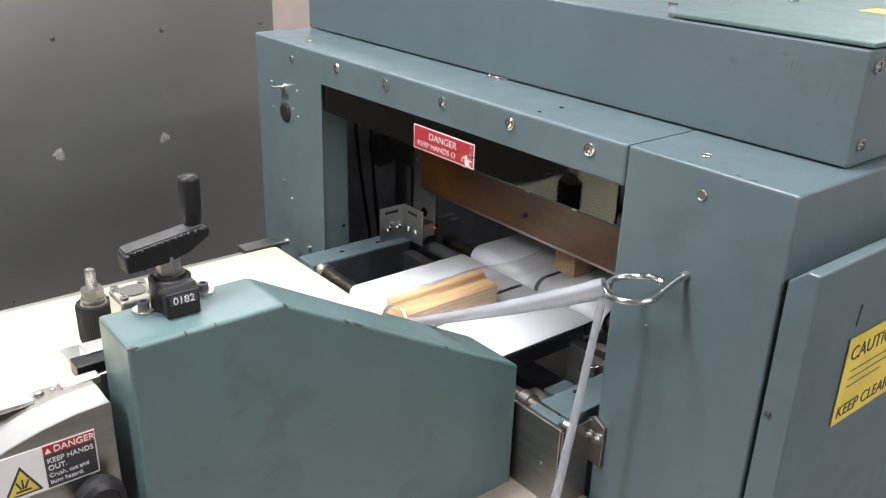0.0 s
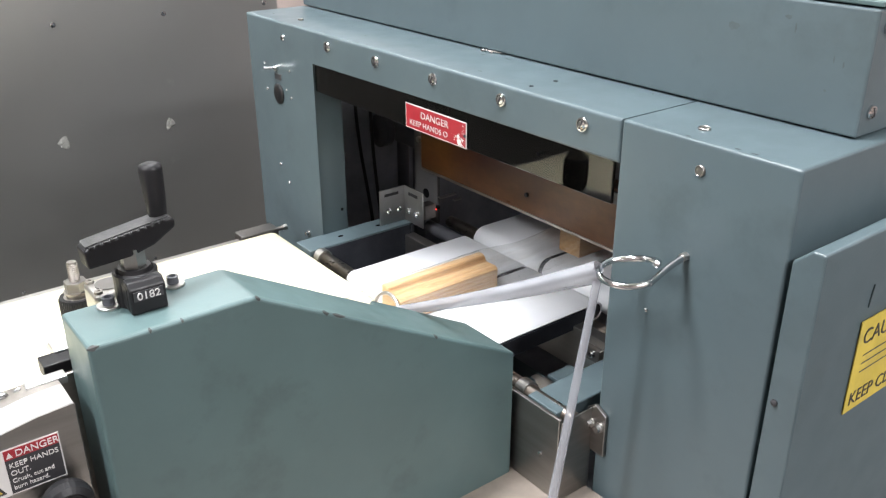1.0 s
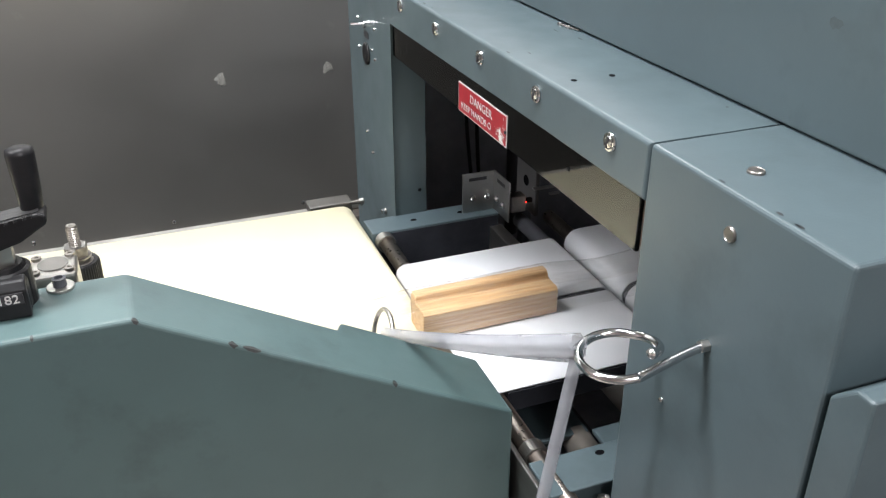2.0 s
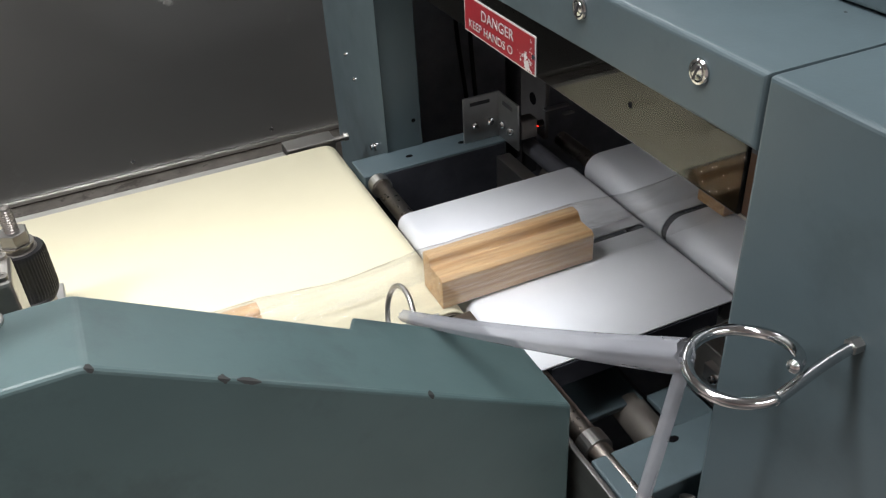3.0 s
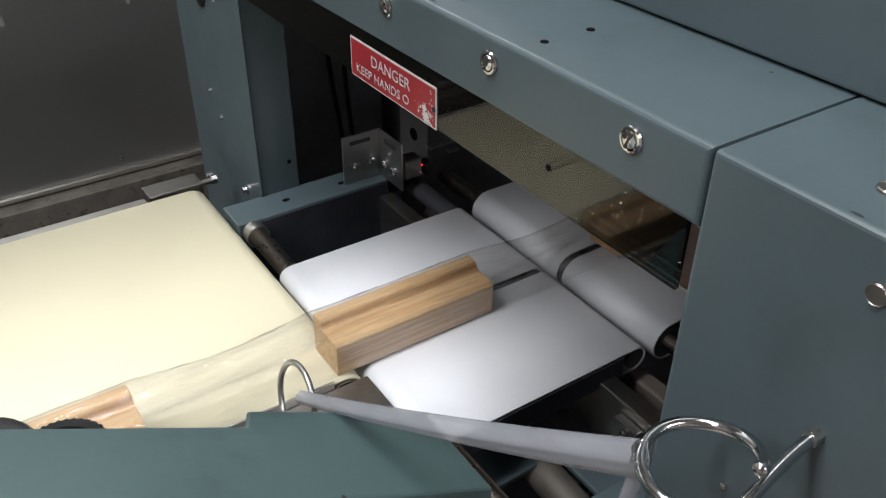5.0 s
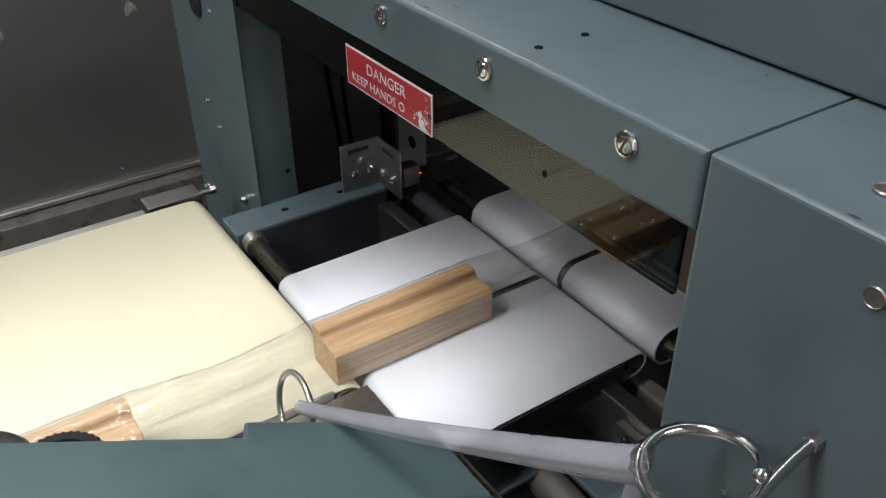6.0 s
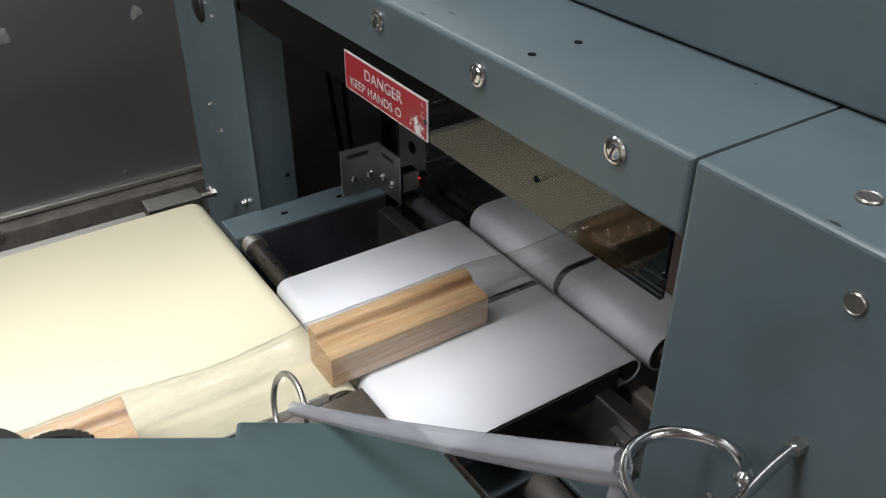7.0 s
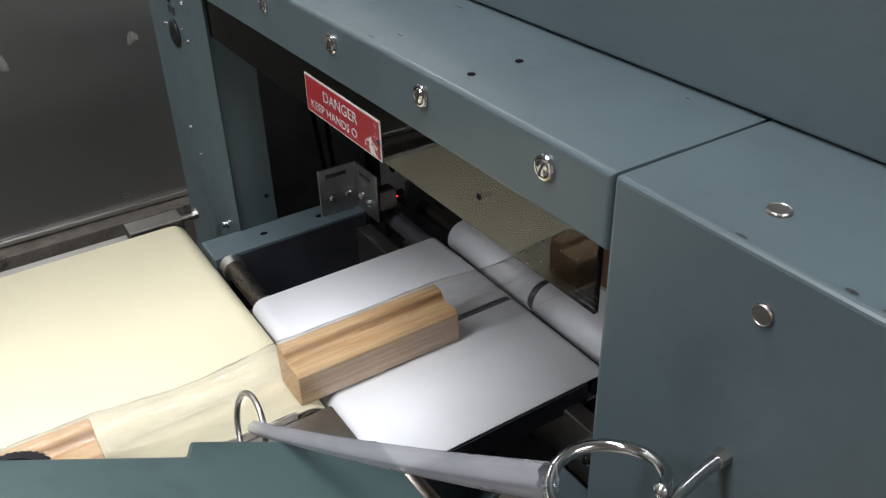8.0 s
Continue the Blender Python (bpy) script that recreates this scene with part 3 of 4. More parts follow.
def infeed():
    c = thing("infeed_conveyor", "infeed conveyor with a wide smooth cream belt", "conveyor", (0, 0.95, 0))
    part("belt", belt_loop(-1.1, 0.6893, 0.802 - 0.95, 1.166 - 0.95, BELT, 0.019), CREAM, c, "smooth cream belt", True)
    part("end_roller", rod((0.6703, -0.150, BELT - 0.019), (0.6703, 0.226, BELT - 0.019), 0.0155), DULL_STEEL, c)
    part("bed", box(-1.08, 0.645, -0.146, 0.21, BELT - 0.034, BELT - 0.0035), DULL_STEEL, c)
    part("side_rail", box(-1.1, 0.627, 0.221, 0.236, BELT - 0.075, BELT - 0.004, 0.002), STEEL, c)
    part("side_rail", box(-1.1, 0.66, -0.165, -0.153, BELT - 0.075, BELT - 0.012, 0.002), STEEL, c)
    b = part("tension_block", box(0.628, 0.69, 0.222, 0.250, BELT - 0.016, BELT + 0.002, 0.0015), PLATE, c)
    part("adjuster_screw", rod((0.69, 0.236, BELT - 0.006), (0.708, 0.236, BELT - 0.006), 0.0035, sides=12), DULL_STEEL, b)
    part("bolt_head", rod((0.704, 0.236, BELT - 0.006), (0.710, 0.236, BELT - 0.006), 0.0052, sides=6), STEEL, b)
    part("leg", box(-0.6, -0.54, -0.2, 0.2, 0.0, BELT - 0.035, 0.003), STEEL, c)
    part("leg", box(0.44, 0.5, -0.2, 0.2, 0.0, BELT - 0.035, 0.003), STEEL, c)
    tp = part("transfer_plate", box(0.39, 0.690, -0.25, -0.151, BELT - 0.009, BELT - 0.004, 0.001), DULL_STEEL, c)
    part("guide_edge", box(0.45, 0.66, -0.1505, -0.1485, BELT - 0.009, BELT + 0.003, 0.0004), STEEL, tp)


infeed()


def jaw_conveyors():
    c = thing("transfer_conveyor", "transfer conveyor with two white belts on one shaft", "conveyor", (0.8, 0.84, 0))
    ox, oy = 0.8, 0.84
    r = 0.0125
    part("belt", belt_loop(0.690 - ox, 0.912 - ox, 0.8395 - oy, 0.973 - oy, BELT, r, 0.002), WHITE, c, "white belt", True)
    part("belt", belt_loop(0.690 - ox, 0.912 - ox, 0.697 - oy, 0.8305 - oy, BELT, r, 0.002), WHITE, c, "white belt", True)
    shaft = part("nose_shaft", rod((0.7045 - ox, 0.545 - oy, BELT - r), (0.7045 - ox, 1.072 - oy, BELT - r), 0.0098), SHAFT, c, smooth=True)
    for y in (1.055, 0.611):
        part("collar", rod((0.7045 - ox, y - oy, BELT - r), (0.7045 - ox, y + 0.014 - oy, BELT - r), 0.0125), STEEL, shaft)
    part("rear_shaft", rod((0.8995 - ox, 0.6978 - oy, BELT - r), (0.8995 - ox, 1.06 - oy, BELT - r), 0.0103), RUBBER, c)
    part("slide_bed", box(0.715 - ox, 0.885 - ox, 0.6962 - oy, 0.9738 - oy, BELT - 0.0262, BELT - 0.0034), PIT, c)
    bar = part("cross_bar", box(0.859 - ox, 0.877 - ox, 0.602 - oy, 1.071 - oy, 0.800, 0.860, 0.0012), STEEL, c)
    part("bar_lug", box(0.850 - ox, 0.8585 - ox, 0.642 - oy, 0.668 - oy, 0.832, 0.850, 0.001), PLATE, bar)
    part("bolt", lathe([(0.0045, 0), (0.0045, 0.003), (0.0032, 0.005), (0.0003, 0.0055)], (0.850 - ox, 0.653 - oy, 0.842), (-1, -0.2, 0.5), 16), CHROME, bar)
    d = thing("discharge_conveyor", "discharge conveyor with two white belts beyond the jaw", "conveyor", (1.2, 0.84, 0))
    part("belt", belt_loop(0.930 - 1.2, 0.44, 0.8395 - oy, 0.985 - oy, BELT, 0.02, 0.002), WHITE, d, "white belt", True)
    part("belt", belt_loop(0.930 - 1.2, 0.44, 0.704 - oy, 0.8305 - oy, BELT, 0.02, 0.002), WHITE, d, "white belt", True)
    part("roller", rod((0.950 - 1.2, 0.7045 - oy, BELT - 0.02), (0.950 - 1.2, 0.985 - oy, BELT - 0.02), 0.0175), RUBBER, d)
    part("shaft", rod((0.950 - 1.2, 0.56 - oy, BELT - 0.02), (0.950 - 1.2, 1.07 - oy, BELT - 0.02), 0.0095), SHAFT, d)
    part("slide_bed", box(0.97 - 1.2, 0.43, 0.6992 - oy, 0.9858 - oy, BELT - 0.0412, BELT - 0.0034), PIT, d)


jaw_conveyors()


def rail(name_label, y0, y1, x1):
    t = thing("conveyor_side_rail", name_label, "rail", (0.69, y0, 0), "conveyor side rails")
    w = y1 - y0
    prof = [(0.0, 0.80), (0.0, BELT - 0.003), (x1 - 0.69, BELT - 0.003), (x1 - 0.69, 0.80), ]
    part("rail_body", prism(prof, "y", 0, w, 0.0015), PAINT, t)
    # thin dark sheet added to put shade on the rail's inner face
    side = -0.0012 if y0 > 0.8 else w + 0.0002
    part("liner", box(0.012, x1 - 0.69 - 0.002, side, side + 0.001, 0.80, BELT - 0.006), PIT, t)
    for x in (0.065, 0.134):
        y = w * 0.48 if y0 > 0.8 else w * 0.76
        hole = rod((0, 0, BELT - 0.006), (0, 0, BELT - 0.0026), 0.0030, sides=16)
        hole.transform(pose(x, y, 0) @ Matrix.Diagonal((1.5, 1, 1, 1)))
        part("hole", hole, HOLE, t)
    return t


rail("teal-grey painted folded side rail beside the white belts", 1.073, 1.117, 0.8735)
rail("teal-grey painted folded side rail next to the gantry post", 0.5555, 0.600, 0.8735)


def under_frame():
    u = thing("conveyor_under_frame", "dark shadowed under frame below the transfer belts", "frame", (0.8, 0.84, 0.6))
    part("side_plate", box(-0.09, 0.055, 0.139, 0.2325, 0.185, 0.192), RUBBER, u)
    part("pan", box(-0.06, 0.6, -0.24, 0.235, 0.02, 0.03), INSIDE, u)
    part("drive_cylinder", lathe([(0.0135, 0), (0.0155, 0.002), (0.0155, 0.062), (0.0125, 0.066), (0.0125, 0.10), (0.0003, 0.10)], (-0.004, -0.140, 0.196), (-0.05, -1, 0), 28), DIRTY, u, "dull steel drive cylinder", True)
    part("cross_tube", rod((0.03, -0.16, 0.150), (0.03, 0.235, 0.150), 0.016), RUBBER, u)
    part("slide_bar", box(-0.060, 0.006, -0.152, 0.20, 0.204, 0.210, 0.0015), PAINT, u, "teal painted slide plate")
    part("slide_bar", box(0.010, 0.050, -0.215, -0.150, 0.204, 0.210, 0.0015), PAINT, u, "teal painted slide plate")
    part("lower_jaw", box(0.108, 0.126, -0.24, 0.165, 0.18, 0.238, 0.003), TAN, u, "brown lower jaw")
    part("roller", rod((0.124, -0.22, 0.222), (0.124, 0.22, 0.222), 0.011), DULL_STEEL, u)


under_frame()


def end_plate():
    e = thing("stainless_end_plate", "stainless steel plate closing the front of the rail", "plate", (0.69, 0.60, 0.77))
    part("plate", box(-0.006, -0.001, -0.055, 0.06, 0.0, 0.106, 0.0012), HOUSING, e)
    part("return_flange", box(-0.005, 0.042, -0.058, -0.0555, 0.0, 0.104, 0.001), PLATE, e)
    part("screw", lathe([(0.003, 0), (0.0024, 0.0018), (0.0002, 0.002)], (-0.006, -0.03, 0.05), (-1, 0, 0), 10), CHROME, e)
    k = thing("angle_bracket", "zinc plated angle bracket bolted to the gantry post", "bracket", (G, 0.535, 0.85))
    prof = [(-0.012, -0.029), (0.014, -0.029), (0.014, 0.022), (0.004, 0.030), (-0.012, 0.022)]
    part("leaf", prism(prof, "x", -0.005, -0.0005, 0.0008), PLATE, k)
    for y in (0.0075, -0.005):
        bo = part("bolt", rod((-0.012, y, 0.006), (-0.005, y, 0.006), 0.0042, sides=6), CHROME, k)
        part("washer", rod((-0.007, y, 0.006), (-0.005, y, 0.006), 0.0056), STEEL, bo)


end_plate()


def deck():
    tagged(part("machine_deck", box(0.19, 0.73, 0.36, 0.66, 0.76, 0.772, 0.002), TAN), "grimy beige metal deck below the covers", "deck")
    tagged(part("base_cabinet", box(0.2, 0.72, 0.40, 0.62, 0.0, 0.7585, 0.002), PAINT), "teal-grey painted machine base cabinet", "cabinet")


deck()


# ---- bracket and sensor ----
def sensor_bracket():
    s = thing("sensor_bracket", "slotted aluminium angle bracket with screws on the side rail", "bracket", (0.874, 1.088, 0.877))

    a = part("side_leaf", box(-0.049, 0.0, 0.0, 0.0025, 0.0, 0.0585, 0.0006, 1), BRUSHED, s)
    b = part("front_leaf", box(-0.0025, 0.0, -0.049, 0.0, 0.0, 0.0585, 0.0006, 1), BRUSHED, s)
    part("slot", box(-0.040, -0.014, -0.0006, 0.0, 0.047, 0.0515), INK, a)
    part("slot", box(-0.0031, -0.0026, -0.036, -0.012, 0.046, 0.051), INK, b)
    for x in (-0.034, -0.014):
        part("screw", lathe([(0.0045, 0), (0.0045, 0.003), (0.003, 0.005), (0.0002, 0.005)], (x, -0.0002, 0.022), (0, -1, 0), 16), CHROME, a)
    for y in (-0.014, -0.034):
        part("screw", lathe([(0.005, 0), (0.005, 0.003), (0.003, 0.005), (0.0002, 0.005)], (-0.0026, y, 0.02), (-1, 0, 0), 16), CHROME, b)
    part("mount_plate", box(-0.045, 0.006, -0.012, 0.022, -0.006, -0.0005, 0.001), RUBBER, s)
    e = thing("photo_sensor", "small dark photo sensor with a red light", "sensor", (0.896, 1.045, 0.902))
    part("sensor_body", box(-0.020, 0.002, -0.006, 0.012, -0.012, 0.012, 0.002), DULL_STEEL, e)
    part("led", rod((0.0018, -0.0066, 0.002), (0.0018, -0.0058, 0.002), 0.0009, sides=10), LED, e, "red light")
    part("cable_gland", rod((0.002, 0.003, 0.0), (0.014, 0.003, 0.0), 0.004, sides=14), BLACK, e)
    part("mount_arm", box(0.018, 0.050, 0.002, 0.010, 0.0125, 0.0145, 0.0005), BRUSHED, e)
    part("sensor_arm", box(0.036, 0.050, -0.010, -0.004, 0.008, 0.0100, 0.0005), BRUSHED, e)
    gp = thing("mounting_plate", "grey steel mounting plate with a round hole inside the gantry", "plate", (0.935, 1.085, 0.9))
    pl = part("plate", box(0.0, 0.006, 0.0, 0.062, -0.045, 0.20, 0.001), GREY, gp)
    part("hole", rod((-0.0006, 0.030, 0.0), (0.0003, 0.030, 0.0), 0.008), HOLE, pl)
    for z in (0.09, 0.13):
        part("bolt", rod((-0.006, 0.045, z), (0.0, 0.045, z), 0.005, sides=6), DULL_STEEL, pl)
    c = thing("cable_loop", "black rubber cables hanging inside the gantry", "cable", (0.85, 1.2, 0.95))
    for dy, lean in ((0.0, 0.03), (0.03, 0.05)):
        pts = [(0.06, dy + lean, 0.2), (0.055, dy + lean, 0.10), (0.05, dy + 0.6 * lean, 0.0), (0.05, dy, -0.12), (0.06, dy - 0.01, -0.30)]
        part("cable", sweep(spline(pts), 0.0030, 8), BLACK, c)
    m = thing("jaw_drive_block", "dark metal drive arm with bolts and guide posts inside the gantry", "machine part", (0.96, 1.19, 0.96))
    part("arm", box(-0.012, 0.03, -0.08, 0.10, 0.0, 0.034, 0.004), RUBBER, m)
    part("pivot", lathe([(0.026, 0), (0.028, 0.004), (0.028, 0.02), (0.012, 0.024), (0.0003, 0.024)], (-0.012, 0.055, 0.017), (-1, 0, 0), 28), RUBBER, m)
    for y in (0.035, -0.012):
        part("guide_post", rod((0.006, y, -0.2), (0.006, y, 0.0), 0.0105), RUBBER, m)
    for y in (-0.055, -0.068):
        part("bolt", rod((-0.020, y, 0.018), (-0.012, y, 0.018), 0.005, sides=6), DULL_STEEL, m)
    part("end_clamp", box(-0.026, -0.012, -0.105, -0.082, -0.012, 0.040, 0.002), GREY, m)


sensor_bracket()


# ---- the front cover with its crank ----
def front_cover():
    c = thing("front_cover", "teal-grey painted sheet metal cover with a sloping top and chipped edges", "cover", (0.253, 0.611, 0.77))
    plan = [(0.009, 0.0), (0.426, 0.0), (0.426, 0.083), (0.300, 0.083), (0.293, 0.068), (0.009, 0.068)]
    bm = prism(plan, "z", 0.0, 1.0)
    bmesh.ops.bisect_plane(bm, geom=bm.verts[:] + bm.edges[:] + bm.faces[:], plane_co=(0.141, 0, 0), plane_no=(1, 0, 0))
    for v in bm.verts:
        if v.co.z > 0.5:
            v.co.z = 0.316 - max(0.0, v.co.x - 0.141) * 0.158 / 0.285
    bevel(bm, 0.003, 3, [e for e in bm.edges if max(v.co.z for v in e.verts) > 0.1])
    part("shell", bm, PAINT_PALE, c)
    random.seed(3)
    for x, half in ((0.013, 0.0045), (0.055, 0.0012), (0.080, 0.0010), (0.143, 0.0022), (0.204, 0.0032), (0.2165, 0.0062), (0.322, 0.0020)):
        bm = bmesh.new()
        rows = []
        for k in range(8):
            cx = x - half + 2 * half * k / 7
            top = 0.316 - max(0.0, cx - 0.141) * 0.158 / 0.285
            wide = math.sin(math.pi * (k + 0.5) / 8) * random.uniform(0.6, 1.15)
            rows.append([bm.verts.new((cx, y, top + z)) for y, z in ((0.0006 + 0.0030 * wide, 0.0003 - 0.0009 * (1 - min(1.0, wide))), (0.0006, -0.0006), (-0.0004 + 0.001 * (1 - min(1.0, wide)), -0.0006 - 0.0026 * wide))])
        for p, q in zip(rows, rows[1:]):
            for k in range(2):
                bm.faces.new((p[k], p[k + 1], q[k + 1], q[k]))
        part("paint_chip", bm, BARE, c)
    for x, y in ((0.043, 0.056), (0.097, 0.061)):
        w = part("washer", lathe([(0.0095, 0), (0.0095, 0.0016), (0.009, 0.002), (0.0002, 0.002)], (x, y, 0.3162), (0, 0, 1)), STEEL, c)
        part("socket_screw", lathe([(0.0047, 0), (0.0047, 0.006), (0.003, 0.0065), (0.0027, 0.004), (0.0002, 0.004)], (x, y, 0.3182), (0, 0, 1), 16), RUBBER, w)


front_cover()


def crank():
    """A position indicator with a hand crank on the front cover."""
    k = thing("hand_crank", "black hand crank on a counter with white digits", "crank", (0.319, 0.672, 1.0863))
    part("counter_body", box(-0.0145, 0.0145, -0.030, 0.005, 0.0, 0.024, 0.003), BLACK, k)
    nose = prism([(-0.034, 0.0), (-0.034, 0.021), (-0.029, 0.0262), (-0.02, 0.0262), (-0.02, 0.0)], "x", -0.0142, 0.0142, 0.0015)
    part("counter_face", nose, BLACK, k)
    win = part("window", box(-0.0115, 0.0115, -0.0349, -0.0342, 0.0115, 0.0195), INK, k)
    text_part("0182", 0.0088, pose(0.0, -0.0352, 0.0125, 90, 0, 0), PAPER, win, "digits", align="CENTER", squeeze=1.05)
    part("hub_ring", lathe([(0.0172, 0.0), (0.0172, 0.026), (0.015, 0.0275), (0.0135, 0.0265), (0.0125, 0.030), (0.0003, 0.030)], (0, -0.008, 0), sides=28), BLACK, k)
    part("shaft_nut", rod((0, -0.008, 0.0295), (0, -0.008, 0.046), 0.0098, sides=6), STEEL, k)
    prof = [(-0.036, 0.039), (-0.037, 0.054), (-0.030, 0.057), (0.031, 0.0657), (0.0345, 0.063), (0.034, 0.057), (0.016, 0.046), (-0.002, 0.041)]
    a = part("crank_arm", prism(prof, "y", -0.017, 0.003, 0.002), BLACK, k)
    # thin paler sheet that paints the light on the arm's top face
    part("arm_top", prism([(-0.0345, 0.0562), (-0.030, 0.0573), (0.030, 0.0658), (0.0302, 0.0663), (-0.030, 0.0578), (-0.0347, 0.0567)], "y", -0.0145, 0.0015), BLACK_LIT, a)
    for i in range(11):
        x = -0.033 + i * 0.0056
        z = 0.0565 + (x + 0.030) * 0.14
        part("tooth", box(x, x + 0.0028, -0.0183, -0.0155, z - 0.001, z + 0.0011), BLACK, a)
    g = lathe([(0.006, 0.0), (0.0072, 0.003), (0.0082, 0.016), (0.0092, 0.040), (0.0085, 0.0435), (0.005, 0.045), (0.0003, 0.045)], (0.026, -0.003, 0.062), (0.0, 0.05, 1), 24)
    part("crank_grip", g, BLACK, a, smooth=True)


crank()


def knob_and_cylinder():
    k = thing("adjusting_knob", "black knurled adjusting knob with a threaded steel stud", "knob", (0.339, 0.971, 0.905))
    body = lathe([(0.018, 0.0), (0.0215, 0.006), (0.0225, 0.012), (0.0225, 0.050), (0.021, 0.053), (0.0162, 0.053), (0.0158, 0.048), (0.0003, 0.048)], sides=96)
    for i, v in enumerate(body.verts):
        if 0.01 < v.co.z < 0.051 and v.co.xy.length > 0.022 and i % 2:
            v.co.x *= 0.97
            v.co.y *= 0.97
    for v in body.verts:
        v.co.x *= 0.94
        v.co.y *= 0.94
    part("knurled_body", body, BLACK, k)
    flange = lathe([(0.0165, 0.046), (0.0165, 0.0525), (0.0125, 0.0535), (0.0118, 0.059), (0.0003, 0.059)], sides=64)
    for i, v in enumerate(flange.verts):
        if v.co.xy.length > 0.016 and i % 2:
            v.co.x *= 0.95
            v.co.y *= 0.95
    part("boss", flange, DULL_STEEL, k)
    part("lock_nut", rod((0, 0, 0.0595), (0, 0, 0.0715), 0.0128, sides=6, edge=0.0008), PLATE, k)
    part("nut_washer", rod((0, 0, 0.058), (0, 0, 0.0597), 0.0142), DULL_STEEL, k)
    part("stud", lathe([(0.0062, 0.05)] + [q for i in range(9) for q in ((0.0062, 0.0715 + i * 0.0025), (0.0055, 0.0727 + i * 0.0025))] + [(0.005, 0.0945), (0.0003, 0.0955)], sides=16), DULL_STEEL, k)
    part("base_ring", lathe([(0.015, -0.01), (0.015, 0.0), (0.0003, 0.0)], sides=24), STEEL, k)
    p = thing("support_plate", "thin aluminium support plate under the knob", "plate", (0.3, 0.85, 0.888))
    part("arm", box(0.0, 0.06, -0.14, 0.15, 0.0, 0.007, 0.001), BRUSHED, p)
    y = thing("air_cylinder", "small square aluminium air cylinder behind the cover", "cylinder", (0.333, 0.806, 0.945))
    part("cylinder_body", box(-0.019, 0.019, -0.019, 0.019, -0.05, 0.094, 0.004, 3), STEEL, y)
    part("bore_cap", lathe([(0.0125, 0.0942), (0.0125, 0.0952), (0.0003, 0.0954)]), PLATE, y)
    for sx in (-1, 1):
        for sy in (-1, 1):
            part("tie_screw", lathe([(0.0042, 0.094), (0.0042, 0.0965), (0.002, 0.0965), (0.002, 0.0955), (0.0002, 0.0955)], (sx * 0.0135, sy * 0.0135, 0), sides=14), DULL_STEEL, y)


knob_and_cylinder()


def thumb_wheels():
    """Two hand wheels on short spindles in the gap between the cover and the belt."""
    w = thing("thumb_wheel", "black toothed thumb wheel with a steel boss behind the cover", "hand wheel", (0.453, 0.7265, BELT - 0.001))
    rim = lathe([(0.022, 0.094), (0.0275, 0.096), (0.0275, 0.112), (0.0262, 0.114), (0.0195, 0.114), (0.018, 0.108), (0.0003, 0.108)], sides=72)
    for i, v in enumerate(rim.verts):
        if v.co.xy.length > 0.026 and i % 2:
            v.co.x *= 0.94
            v.co.y *= 0.94
    part("rim", rim, BLACK, w)
    part("boss", lathe([(0.013, 0.107), (0.013, 0.112), (0.010, 0.114), (0.0003, 0.114)]), STEEL, w)
    part("spindle", rod((0, 0, -0.003), (0, 0, 0.095), 0.008), DULL_STEEL, w)
    n = thing("clamp_knob", "black rounded plastic clamp knob behind the cover", "knob", (0.417, 0.743, BELT + 0.004))
    part("knob_body", lathe([(0.020, 0.092), (0.026, 0.096), (0.028, 0.104), (0.0275, 0.112), (0.024, 0.1175), (0.014, 0.119), (0.0003, 0.119)]), BLACK_LIT, n, smooth=True)
    part("spindle", rod((0, 0, -0.008), (0, 0, 0.093), 0.008), DULL_STEEL, n)


thumb_wheels()


